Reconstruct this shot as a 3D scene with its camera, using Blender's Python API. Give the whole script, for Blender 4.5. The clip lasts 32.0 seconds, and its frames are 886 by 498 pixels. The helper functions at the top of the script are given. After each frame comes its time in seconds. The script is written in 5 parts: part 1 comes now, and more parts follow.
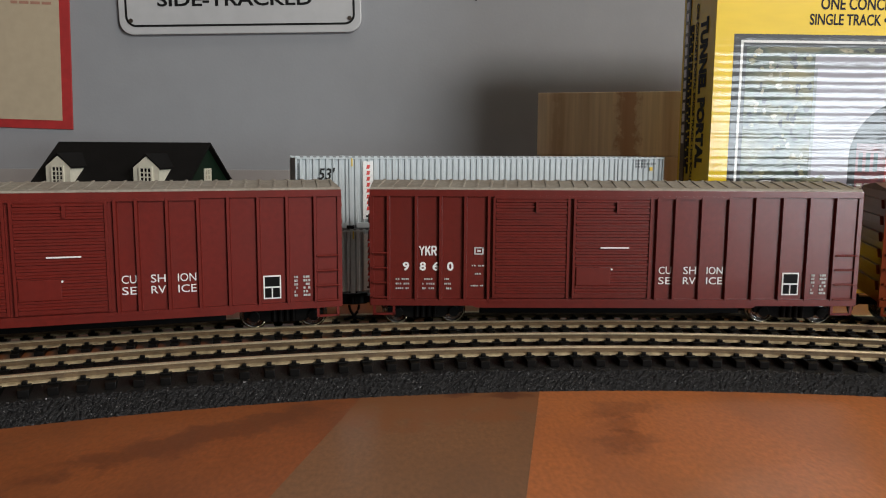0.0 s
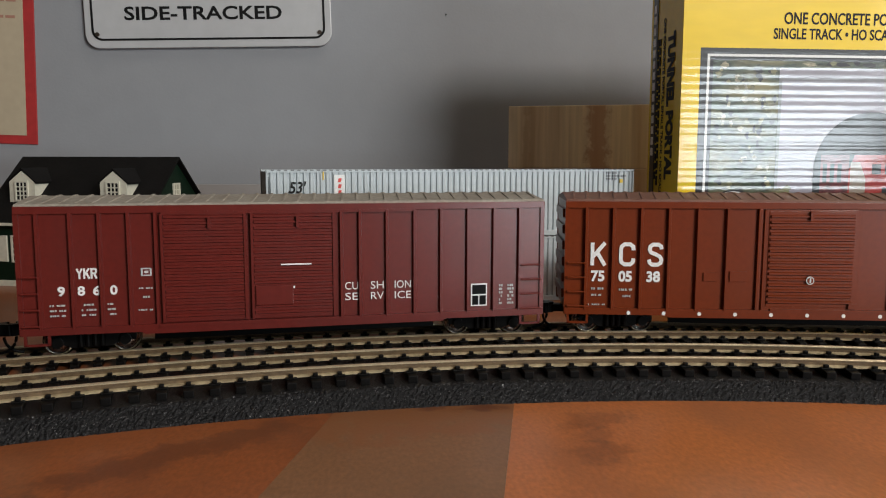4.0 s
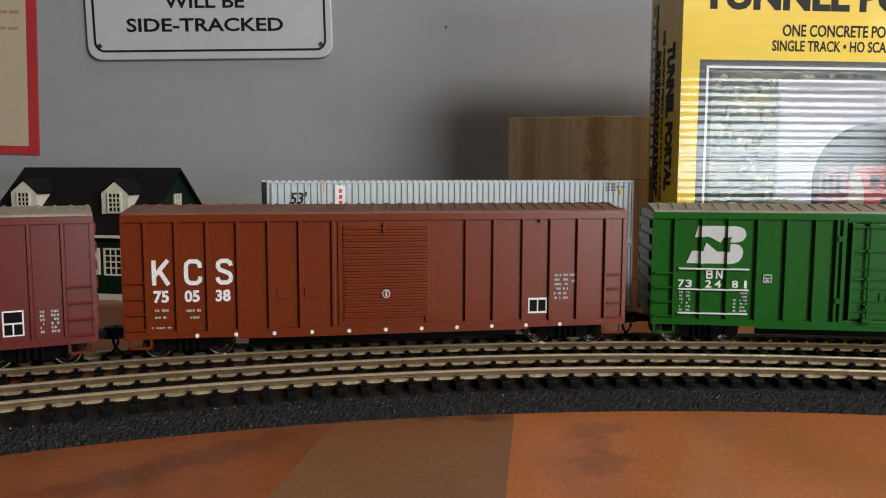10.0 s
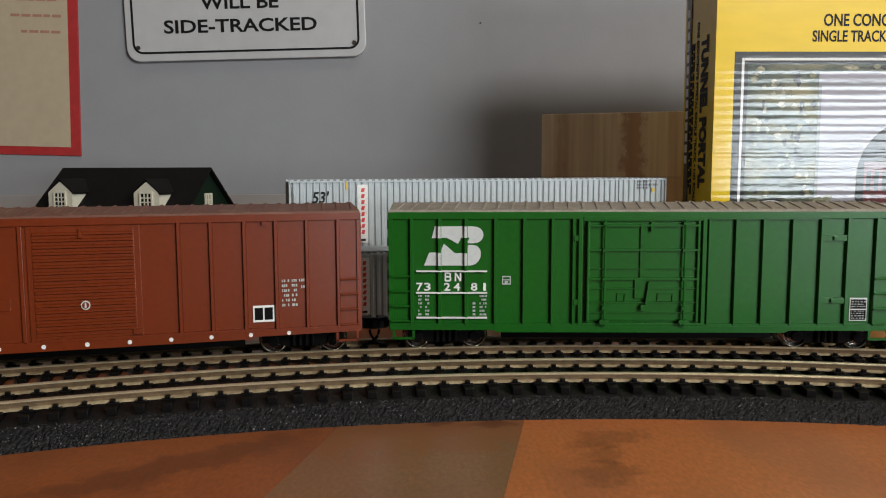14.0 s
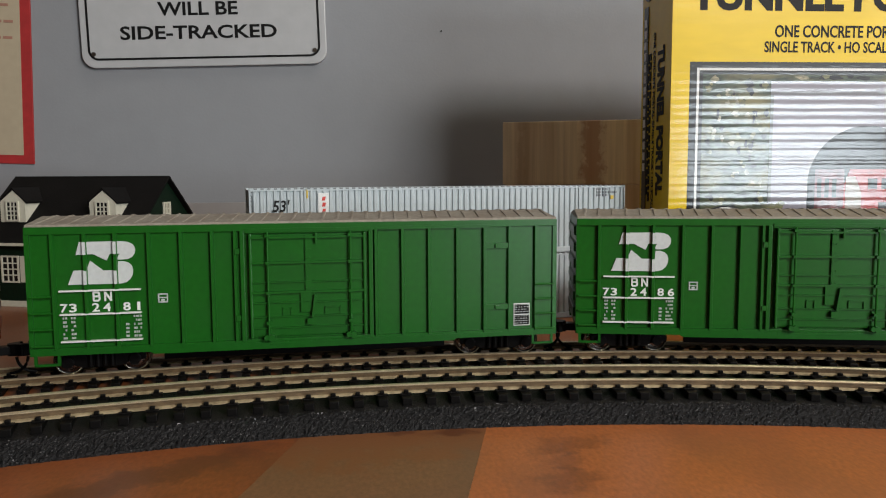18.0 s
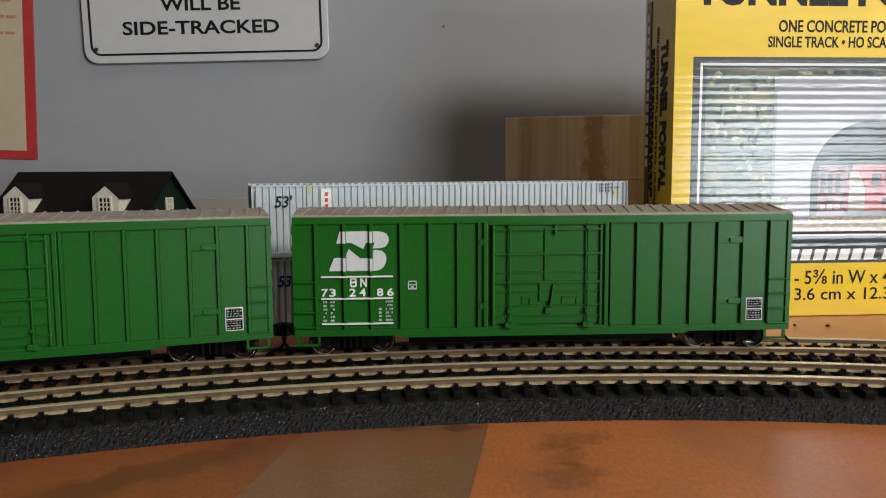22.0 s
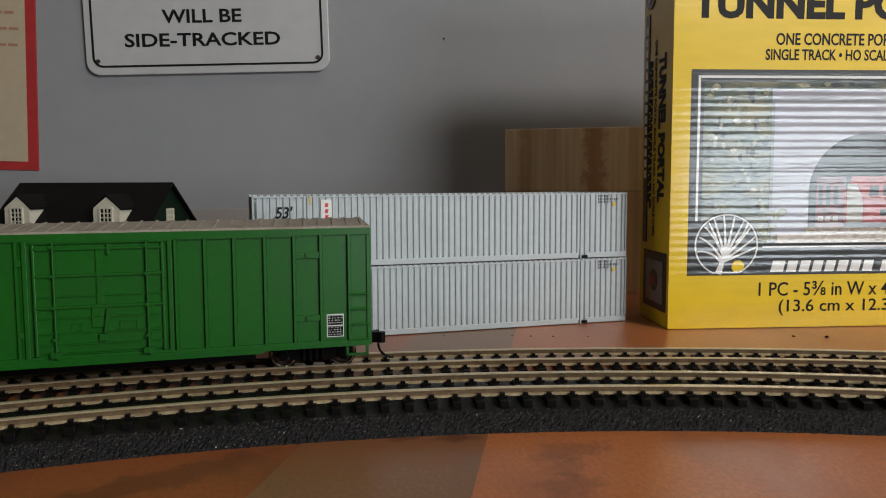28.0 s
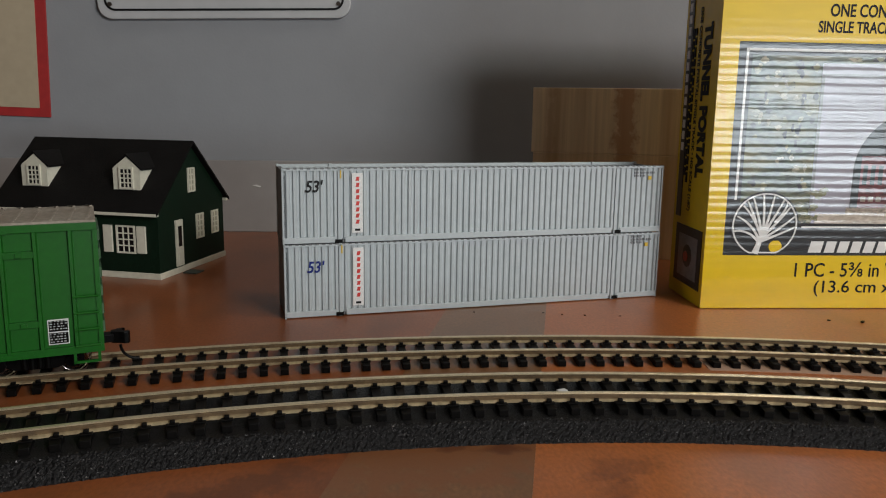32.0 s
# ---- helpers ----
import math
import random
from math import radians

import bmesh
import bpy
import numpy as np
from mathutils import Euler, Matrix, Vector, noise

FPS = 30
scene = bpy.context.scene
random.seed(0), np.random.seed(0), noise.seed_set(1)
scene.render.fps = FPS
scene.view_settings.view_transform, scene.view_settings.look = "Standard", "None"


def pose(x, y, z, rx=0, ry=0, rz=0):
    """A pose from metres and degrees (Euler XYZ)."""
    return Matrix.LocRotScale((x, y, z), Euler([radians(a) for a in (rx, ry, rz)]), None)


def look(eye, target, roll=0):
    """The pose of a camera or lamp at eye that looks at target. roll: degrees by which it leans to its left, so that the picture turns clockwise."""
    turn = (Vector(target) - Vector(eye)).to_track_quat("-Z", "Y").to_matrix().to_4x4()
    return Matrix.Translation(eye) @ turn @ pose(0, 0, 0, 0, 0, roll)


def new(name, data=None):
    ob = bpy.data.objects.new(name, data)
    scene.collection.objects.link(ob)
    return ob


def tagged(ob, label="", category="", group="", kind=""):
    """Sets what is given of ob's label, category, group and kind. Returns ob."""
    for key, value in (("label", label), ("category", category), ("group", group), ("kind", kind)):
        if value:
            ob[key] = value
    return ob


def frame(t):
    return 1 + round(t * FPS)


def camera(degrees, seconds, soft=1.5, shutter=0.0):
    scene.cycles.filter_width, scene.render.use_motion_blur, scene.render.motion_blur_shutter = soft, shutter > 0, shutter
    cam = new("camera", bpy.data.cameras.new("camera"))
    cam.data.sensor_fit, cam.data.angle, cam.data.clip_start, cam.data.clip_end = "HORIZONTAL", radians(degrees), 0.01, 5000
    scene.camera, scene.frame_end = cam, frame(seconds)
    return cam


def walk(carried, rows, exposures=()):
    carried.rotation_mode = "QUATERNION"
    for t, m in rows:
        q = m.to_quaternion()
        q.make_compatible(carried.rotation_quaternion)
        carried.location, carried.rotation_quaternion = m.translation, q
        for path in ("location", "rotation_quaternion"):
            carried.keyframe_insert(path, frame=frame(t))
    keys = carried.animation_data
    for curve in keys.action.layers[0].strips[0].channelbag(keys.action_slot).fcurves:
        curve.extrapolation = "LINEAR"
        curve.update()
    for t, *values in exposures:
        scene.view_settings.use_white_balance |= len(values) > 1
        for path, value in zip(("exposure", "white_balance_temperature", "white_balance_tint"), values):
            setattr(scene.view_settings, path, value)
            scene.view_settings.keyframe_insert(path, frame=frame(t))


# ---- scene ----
# The camera and its way: seconds, eye in metres, turn to the left, pitch and roll in degrees.
cam = camera(59.61, 32.0, soft=1.1)
PATH = [
    (0.0, 0.0499, -0.3475, 0.0720, -2.58, -7.73, 0.36),
    (0.5, 0.0501, -0.3459, 0.0720, -3.47, -7.68, 0.19),
    (1.0, 0.0496, -0.3466, 0.0715, -4.04, -7.65, 0.12),
    (1.5, 0.0497, -0.3460, 0.0713, -4.34, -7.67, 0.14),
    (2.0, 0.0496, -0.3462, 0.0713, -4.51, -7.61, 0.11),
    (2.5, 0.0496, -0.3462, 0.0713, -4.59, -7.48, 0.09),
    (3.0, 0.0496, -0.3462, 0.0713, -4.64, -7.22, 0.14),
    (3.5, 0.0496, -0.3464, 0.0714, -4.68, -6.88, 0.11),
    (5.5, 0.0494, -0.3473, 0.0712, -4.69, -6.49, 0.17),
    (6.0, 0.0494, -0.3473, 0.0712, -4.70, -6.38, 0.15),
    (6.5, 0.0494, -0.3473, 0.0712, -4.69, -6.30, 0.15),
    (7.0, 0.0494, -0.3473, 0.0712, -4.67, -6.23, 0.18),
    (8.0, 0.0494, -0.3474, 0.0711, -4.68, -6.09, 0.19),
    (9.0, 0.0494, -0.3475, 0.0712, -4.67, -5.95, 0.21),
    (10.0, 0.0494, -0.3476, 0.0712, -4.67, -5.85, 0.16),
    (11.0, 0.0494, -0.3476, 0.0712, -4.67, -5.86, 0.17),
    (12.0, 0.0494, -0.3477, 0.0713, -4.68, -5.81, 0.18),
    (13.0, 0.0494, -0.3478, 0.0713, -4.68, -5.72, 0.21),
    (13.4, 0.0494, -0.3478, 0.0713, -4.68, -5.72, 0.21),
    (13.5, 0.0484, -0.3486, 0.0719, -3.97, -5.73, 0.25),
    (13.6, 0.0619, -0.3423, 0.0714, -0.94, -6.00, -0.17),
    (14.0, 0.0619, -0.3423, 0.0714, -0.94, -6.00, -0.17),
    (14.5, 0.0619, -0.3426, 0.0714, -0.96, -5.96, -0.20),
    (16.5, 0.0626, -0.3427, 0.0722, -3.38, -5.86, -0.26),
    (17.0, 0.0625, -0.3428, 0.0722, -3.58, -5.76, -0.28),
    (17.5, 0.0625, -0.3428, 0.0722, -3.65, -5.63, -0.26),
    (18.0, 0.0625, -0.3428, 0.0722, -3.68, -5.54, -0.29),
    (19.0, 0.0625, -0.3430, 0.0723, -3.71, -5.44, -0.30),
    (20.0, 0.0626, -0.3430, 0.0723, -3.69, -5.38, -0.26),
    (21.0, 0.0626, -0.3428, 0.0722, -3.60, -5.48, -0.32),
    (21.5, 0.0626, -0.3427, 0.0722, -3.57, -5.76, -0.34),
    (22.0, 0.0625, -0.3426, 0.0722, -3.49, -5.87, -0.29),
    (23.0, 0.0625, -0.3424, 0.0721, -3.46, -5.80, -0.26),
    (24.0, 0.0625, -0.3426, 0.0721, -3.52, -5.72, -0.25),
    (25.0, 0.0625, -0.3427, 0.0721, -3.52, -5.57, -0.22),
    (25.5, 0.0625, -0.3427, 0.0721, -3.51, -5.44, -0.24),
    (27.5, 0.0625, -0.3434, 0.0722, -3.51, -5.15, -0.24),
    (28.0, 0.0626, -0.3438, 0.0722, -3.49, -5.04, -0.23),
    (29.0, 0.0626, -0.3441, 0.0723, -3.49, -4.99, -0.24),
    (29.5, 0.0626, -0.3442, 0.0723, -3.51, -5.07, -0.25),
    (30.0, 0.0626, -0.3445, 0.0723, -3.51, -5.25, -0.26),
    (30.5, 0.0626, -0.3449, 0.0725, -3.52, -5.84, -0.23),
    (31.0, 0.0630, -0.3437, 0.0725, -3.49, -7.06, 0.08),
    (31.5, 0.0549, -0.3386, 0.0767, -3.52, -8.83, 0.64),
    (32.0, 0.0490, -0.3319, 0.0937, -3.45, -10.54, 0.90),
]


def eye_pose(row):
    t, x, y, z, yaw, pitch, roll = row
    a, b = radians(yaw), radians(pitch)
    ahead = Vector((-math.sin(a) * math.cos(b), math.cos(a) * math.cos(b), math.sin(b)))
    eye = Vector((x, y, z))
    return t, look(eye, eye + ahead, roll)


walk(cam, [eye_pose(row) for row in PATH], exposures=[(0.0, 0.0), (24.5, 0.0), (28.5, -0.40), (32.0, -0.45)])

# ---- light ----
world = bpy.data.worlds.new("room_light")
scene.world = world
world.use_nodes = True
world.node_tree.nodes["Background"].inputs[0].default_value = (0.62, 0.72, 0.9, 1)
world.node_tree.nodes["Background"].inputs[1].default_value = 0.05


def area_lamp(name, eye, target, wide, high, watts, colour):
    data = bpy.data.lights.new(name, "AREA")
    data.shape, data.size, data.size_y, data.energy, data.color = "RECTANGLE", wide, high, watts, colour
    lamp = new(name, data)
    lamp.matrix_world = look(eye, target)
    return lamp


# the window in the south wall (from, to, sill, head) and an added, unseen one in the east wall for more light from the
# right, each filled with the sky's light
WIN_A = (1.07, 1.86, -0.12, 0.30)
WIN_B = (-2.12, -1.76, 0.46, 0.84)
area_lamp("window_daylight", (1.465, -2.21, 0.09), (1.465, 0.0, 0.09), 0.75, 0.38, 19.0, (0.84, 0.94, 1.0))
area_lamp("side_window_daylight", (1.91, -1.94, 0.65), (0.2, 0.0, 0.15), 0.32, 0.34, 9.0, (0.95, 0.97, 1.0))
# an added area light right of the table's front edge; no lamp stands there
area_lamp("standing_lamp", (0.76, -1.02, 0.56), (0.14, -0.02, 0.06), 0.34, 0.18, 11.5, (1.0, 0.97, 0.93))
# added fill from above that brightens the table top; no fitting is known
area_lamp("ceiling_lamp", (0.75, -0.35, 1.62), (0.35, -0.30, 0.0), 0.4, 0.4, 7.0, (1.0, 0.90, 0.77))

# ---- materials ----
MATS = {}


def mat(name, colour, rough=0.5, metal=0.0, vary=0.12, scale=300.0, bump=0.0, bump_scale=900.0, spec=0.5, other=None, mix=0.0, mix_scale=30.0, coat=0.0, stretch=(1, 1, 1), stains=(), dust=0.0):
    """A surface: a base colour broken by fine grain and by broad stains of another colour, with fine relief."""
    if name in MATS:
        return MATS[name]
    m = bpy.data.materials.new(name)
    m.use_nodes = True
    nt = m.node_tree
    p = nt.nodes["Principled BSDF"]
    p.inputs["Roughness"].default_value, p.inputs["Metallic"].default_value = rough, metal
    p.inputs["Specular IOR Level"].default_value = spec
    p.inputs["Coat Weight"].default_value = coat
    p.inputs["Coat Roughness"].default_value = 0.12
    # mauve-grey sheen stands in for the wall's reflection at grazing angles
    p.inputs["Sheen Weight"].default_value, p.inputs["Sheen Roughness"].default_value = dust, 0.16
    p.inputs["Sheen Tint"].default_value = (0.80, 0.76, 0.80, 1)
    tc = nt.nodes.new("ShaderNodeTexCoord")
    mp = nt.nodes.new("ShaderNodeMapping")
    mp.inputs["Scale"].default_value = stretch
    nt.links.new(tc.outputs["Object"], mp.inputs[0])

    def noise_node(s, detail):
        n = nt.nodes.new("ShaderNodeTexNoise")
        n.inputs["Scale"].default_value, n.inputs["Detail"].default_value = s, detail
        nt.links.new(mp.outputs[0], n.inputs["Vector"])
        return n

    fine = noise_node(scale, 4)
    ramp = nt.nodes.new("ShaderNodeMapRange")
    ramp.inputs["To Min"].default_value, ramp.inputs["To Max"].default_value = 1 - vary, 1 + vary
    ramp.inputs["From Min"].default_value, ramp.inputs["From Max"].default_value = 0.3, 0.7
    nt.links.new(fine.outputs["Fac"], ramp.inputs["Value"])
    scaled = nt.nodes.new("ShaderNodeMixRGB")
    scaled.blend_type = "MULTIPLY"
    scaled.inputs[0].default_value = 1
    scaled.inputs[1].default_value = (*colour, 1)
    nt.links.new(ramp.outputs[0], scaled.inputs[2])
    out = scaled.outputs[0]
    if other:
        broad = noise_node(mix_scale, 6)
        step = nt.nodes.new("ShaderNodeMapRange")
        step.inputs["From Min"].default_value, step.inputs["From Max"].default_value = 0.45, 0.7
        step.inputs["To Max"].default_value = mix
        nt.links.new(broad.outputs["Fac"], step.inputs["Value"])
        mixed = nt.nodes.new("ShaderNodeMixRGB")
        mixed.inputs[2].default_value = (*other, 1)
        nt.links.new(step.outputs[0], mixed.inputs[0])
        nt.links.new(out, mixed.inputs[1])
        out = mixed.outputs[0]
    for cx, cy, rx, ry, turned, tint, strength in stains:
        # a smear of its own shape, in metres on the table
        at = nt.nodes.new("ShaderNodeMapping")
        at.vector_type = "TEXTURE"
        at.inputs["Location"].default_value = (cx, cy, 0)
        at.inputs["Rotation"].default_value = (0, 0, radians(turned))
        at.inputs["Scale"].default_value = (rx, ry, 1)
        nt.links.new(tc.outputs["Object"], at.inputs[0])
        far = nt.nodes.new("ShaderNodeVectorMath")
        far.operation = "LENGTH"
        nt.links.new(at.outputs[0], far.inputs[0])
        edge = nt.nodes.new("ShaderNodeTexNoise")
        edge.inputs["Scale"].default_value, edge.inputs["Detail"].default_value, edge.inputs["Roughness"].default_value = 130, 8, 0.65
        nt.links.new(tc.outputs["Object"], edge.inputs["Vector"])
        total = nt.nodes.new("ShaderNodeMath")
        total.operation = "MULTIPLY_ADD"
        total.inputs[1].default_value = 3.4
        nt.links.new(edge.outputs["Fac"], total.inputs[0])
        nt.links.new(far.outputs["Value"], total.inputs[2])
        mask = nt.nodes.new("ShaderNodeMapRange")
        mask.inputs["From Min"].default_value, mask.inputs["From Max"].default_value = 2.2, 2.75
        mask.inputs["To Min"].default_value, mask.inputs["To Max"].default_value = strength, 0.0
        nt.links.new(total.outputs[0], mask.inputs["Value"])
        smear = nt.nodes.new("ShaderNodeMixRGB")
        smear.inputs[2].default_value = (*tint, 1)
        nt.links.new(mask.outputs[0], smear.inputs[0])
        nt.links.new(out, smear.inputs[1])
        out = smear.outputs[0]
    nt.links.new(out, p.inputs["Base Color"])
    if bump:
        rough_noise = noise_node(bump_scale, 3)
        b = nt.nodes.new("ShaderNodeBump")
        b.inputs["Strength"].default_value, b.inputs["Distance"].default_value = bump, 0.0005
        nt.links.new(rough_noise.outputs["Fac"], b.inputs["Height"])
        nt.links.new(b.outputs[0], p.inputs["Normal"])
        if coat:
            nt.links.new(b.outputs[0], p.inputs["Coat Normal"])
    MATS[name] = m
    return m


WALL = mat("grey_wall_paint", (0.255, 0.262, 0.275), 0.75, vary=0.03, scale=60, bump=0.15, bump_scale=500, other=(0.23, 0.237, 0.25), mix=0.4, mix_scale=6)
SKIRT = mat("brown_grey_board", (0.29, 0.275, 0.265), 0.6, vary=0.05, scale=80, bump=0.1, other=(0.24, 0.22, 0.21), mix=0.5, mix_scale=12)
PLAIN = mat("plain_room_paint", (0.26, 0.25, 0.235), 0.8, vary=0.04, scale=20, bump=0.1, bump_scale=200)
STAIN = (0.105, 0.034, 0.014)
TABLE = mat("orange_brown_laminate", (0.40, 0.126, 0.037), 0.30, vary=0.18, scale=900, spec=0.32, dust=0.24, other=(0.25, 0.090, 0.038), mix=0.65, mix_scale=34, bump=0.05, bump_scale=1500, stretch=(1, 0.5, 1),
            stains=[(0.1085, -0.1450, 0.012, 0.0075, 20, STAIN, 0.40), (0.1065, -0.1560, 0.008, 0.006, 60, STAIN, 0.35), (0.1035, -0.1680, 0.011, 0.0075, 35, STAIN, 0.42), (0.1465, -0.1201, 0.062, 0.006, 3, (0.165, 0.055, 0.022), 0.5), (0.1448, -0.1149, 0.010, 0.0035, 15, STAIN, 0.6), (0.0, -0.1611, 0.042, 0.006, 37, (0.19, 0.065, 0.03), 0.7)])
# darker copy for the left planks: light falling off leftward is in its colour
TABLE_LEFT_DIM = mat("red_brown_laminate", (0.25, 0.074, 0.022), 0.30, vary=0.18, scale=900, spec=0.32, dust=0.24, other=(0.14, 0.046, 0.017), mix=0.65, mix_scale=34, bump=0.05, bump_scale=1500, stretch=(1, 0.5, 1), stains=[(0.0, -0.1611, 0.05, 0.008, 37, (0.12, 0.040, 0.016), 0.7)])
TABLE_GREY = mat("grey_brown_laminate", (0.205, 0.098, 0.044), 0.30, vary=0.18, scale=900, spec=0.32, dust=0.24, other=(0.15, 0.078, 0.040), mix=0.65, mix_scale=40, bump=0.05, bump_scale=1500, stretch=(1, 0.5, 1),
                 stains=[(0.0566, -0.134, 0.07, 0.025, 8, (0.21, 0.078, 0.028), 0.8), (0.0778, -0.1321, 0.008, 0.0036, 15, STAIN, 0.8), (0.0645, -0.131, 0.005, 0.0025, 15, STAIN, 0.7)])
# the foam's pale flecks and the pale speck colour hold its glints
FOAM = mat("charcoal_foam", (0.0030, 0.0030, 0.0033), 0.42, spec=0.16, vary=0.8, scale=2600, bump=0.9, bump_scale=2400, other=(0.060, 0.057, 0.058), mix=0.45, mix_scale=2200)
GLINT_SPECK = mat("pale_foam_grain", (0.07, 0.068, 0.068), 0.35, vary=0.7, scale=700)
TIE = mat("black_plastic_tie", (0.0035, 0.0032, 0.003), 0.4, vary=0.3, scale=900, spec=0.10)
RAIL = mat("tarnished_rail_web", (0.15, 0.100, 0.052), 0.45, metal=0.3, vary=0.25, scale=500, other=(0.08, 0.055, 0.034), mix=0.6, mix_scale=160)
# brighter head and foot colours hold the highlight lines along each rail
RAIL_HEAD = mat("bright_rail_head", (0.64, 0.55, 0.37), 0.30, metal=0.6, vary=0.1, scale=500, other=(0.50, 0.41, 0.27), mix=0.5, mix_scale=120)
RAIL_FOOT = mat("scuffed_rail_foot", (0.47, 0.38, 0.23), 0.4, metal=0.4, vary=0.3, scale=500, other=(0.20, 0.14, 0.08), mix=0.7, mix_scale=220)
BLACK = mat("black_plastic", (0.003, 0.0028, 0.0027), 0.4, vary=0.3, scale=800, spec=0.08)
STEEL = mat("blackened_wheel_steel", (0.46, 0.45, 0.44), 0.20, metal=1.0, vary=0.2, scale=900)
WHITE = mat("white_print", (0.72, 0.72, 0.70), 0.5, vary=0.1, scale=1500)
FAINT = mat("faint_print", (0.42, 0.44, 0.42), 0.5, vary=0.3, scale=1800)
SILVER = mat("silver_print", (0.52, 0.54, 0.53), 0.45, vary=0.05, scale=900)
BROWN_RED = mat("boxcar_red_paint", (0.112, 0.0135, 0.0100), 0.28, spec=0.42, vary=0.12, scale=500, other=(0.10, 0.018, 0.015), mix=0.5, mix_scale=60, bump=0.05, bump_scale=3000)
DEEP_RED = mat("flat_red_paint", (0.125, 0.0125, 0.0085), 0.45, spec=0.14, vary=0.12, scale=500, other=(0.11, 0.016, 0.012), mix=0.5, mix_scale=60, bump=0.05, bump_scale=3000)
OXIDE = mat("oxide_brown_paint", (0.142, 0.0222, 0.0041), 0.32, spec=0.32, vary=0.1, scale=500, other=(0.132, 0.024, 0.0055), mix=0.5, mix_scale=60, bump=0.05, bump_scale=3000)
GREEN = mat("cascade_green_paint", (0.0077, 0.093, 0.0072), 0.33, spec=0.27, vary=0.1, scale=500, other=(0.012, 0.082, 0.012), mix=0.5, mix_scale=60, bump=0.05, bump_scale=3000)
ROOF_GREY = mat("weathered_roof", (0.25, 0.222, 0.180), 0.65, vary=0.2, scale=700, other=(0.16, 0.12, 0.09), mix=0.6, mix_scale=120)
ROOF_RED = mat("dusty_red_roof", (0.12, 0.045, 0.028), 0.6, vary=0.2, scale=700, other=(0.17, 0.09, 0.06), mix=0.6, mix_scale=120)

# ---- building helpers ----
class Shape:
    """Vertices and faces of one part, gathered from simple solids."""

    def __init__(self):
        self.v, self.f = [], []

    def add(self, verts, faces):
        n = len(self.v)
        self.v += [tuple(p) for p in verts]
        self.f += [tuple(i + n for i in face) for face in faces]
        return self

    def box(self, x0, x1, y0, y1, z0, z1):
        v = [(x, y, z) for z in (z0, z1) for y in (y0, y1) for x in (x0, x1)]
        return self.add(v, [(0, 2, 3, 1), (4, 5, 7, 6), (0, 1, 5, 4), (1, 3, 7, 5), (3, 2, 6, 7), (2, 0, 4, 6)])

    def prism(self, profile, axis, a, b):
        """A closed profile of (u, v) drawn along an axis: x takes (y, z), y takes (x, z), z takes (x, y)."""
        n = len(profile)

        def put(u, w, c):
            return {"x": (c, u, w), "y": (u, c, w), "z": (u, w, c)}[axis]

        v = [put(u, w, a) for u, w in profile] + [put(u, w, b) for u, w in profile]
        f = [tuple(range(n - 1, -1, -1)), tuple(range(n, 2 * n))]
        f += [(i, (i + 1) % n, n + (i + 1) % n, n + i) for i in range(n)]
        return self.add(v, f)

    def cyl(self, centre, axis, r, length, n=20):
        c = Vector(centre)
        ring = [(r * math.cos(2 * math.pi * i / n), r * math.sin(2 * math.pi * i / n)) for i in range(n)]
        k = {"x": 0, "y": 1, "z": 2}[axis]
        others = [i for i in range(3) if i != k]
        v = []
        for side in (-0.5, 0.5):
            for a, b in ring:
                p = [0, 0, 0]
                p[k], p[others[0]], p[others[1]] = side * length, a, b
                v.append(c + Vector(p))
        f = [tuple(range(n - 1, -1, -1)), tuple(range(n, 2 * n))]
        f += [(i, (i + 1) % n, n + (i + 1) % n, n + i) for i in range(n)]
        return self.add(v, f)

    def tube(self, points, r, n=6):
        pts = [Vector(p) for p in points]
        v, f = [], []
        for i, p in enumerate(pts):
            d = (pts[min(i + 1, len(pts) - 1)] - pts[max(i - 1, 0)]).normalized()
            side = d.cross(Vector((0, 0, 1)) if abs(d.z) < 0.9 else Vector((1, 0, 0))).normalized()
            up = side.cross(d)
            v += [p + r * (math.cos(2 * math.pi * k / n) * side + math.sin(2 * math.pi * k / n) * up) for k in range(n)]
        for i in range(len(pts) - 1):
            f += [(i * n + k, i * n + (k + 1) % n, (i + 1) * n + (k + 1) % n, (i + 1) * n + k) for k in range(n)]
        f += [tuple(range(n - 1, -1, -1)), tuple(range((len(pts) - 1) * n, len(pts) * n))]
        return self.add(v, f)

    def arc(self, profile, centre, radius, a0, a1, steps):
        """A closed profile of (radial offset, z) swept round a circle; angles from +y towards +x."""
        n = len(profile)
        v, f = [], []
        for i in range(steps + 1):
            a = a0 + (a1 - a0) * i / steps
            v += [(centre[0] + (radius + u) * math.sin(a), centre[1] + (radius + u) * math.cos(a), w) for u, w in profile]
        for i in range(steps):
            f += [(i * n + k, i * n + (k + 1) % n, (i + 1) * n + (k + 1) % n, (i + 1) * n + k) for k in range(n)]
        f += [tuple(range(n)), tuple(range(steps * n + n - 1, steps * n - 1, -1))]
        return self.add(v, f)

    def lathe(self, profile, side, n):
        """A profile of (radius, distance along y) turned about the y axis; side is -1 or 1."""
        m = len(profile)
        v = [(r * math.cos(2 * math.pi * i / n), side * d, r * math.sin(2 * math.pi * i / n)) for i in range(n) for r, d in profile]
        f = [(i * m + k, i * m + k + 1, (i + 1) % n * m + k + 1, (i + 1) % n * m + k) for i in range(n) for k in range(m - 1)]
        return self.add(v, f)

    def turn(self, m):
        self.v = [tuple(m @ Vector(p)) for p in self.v]
        return self

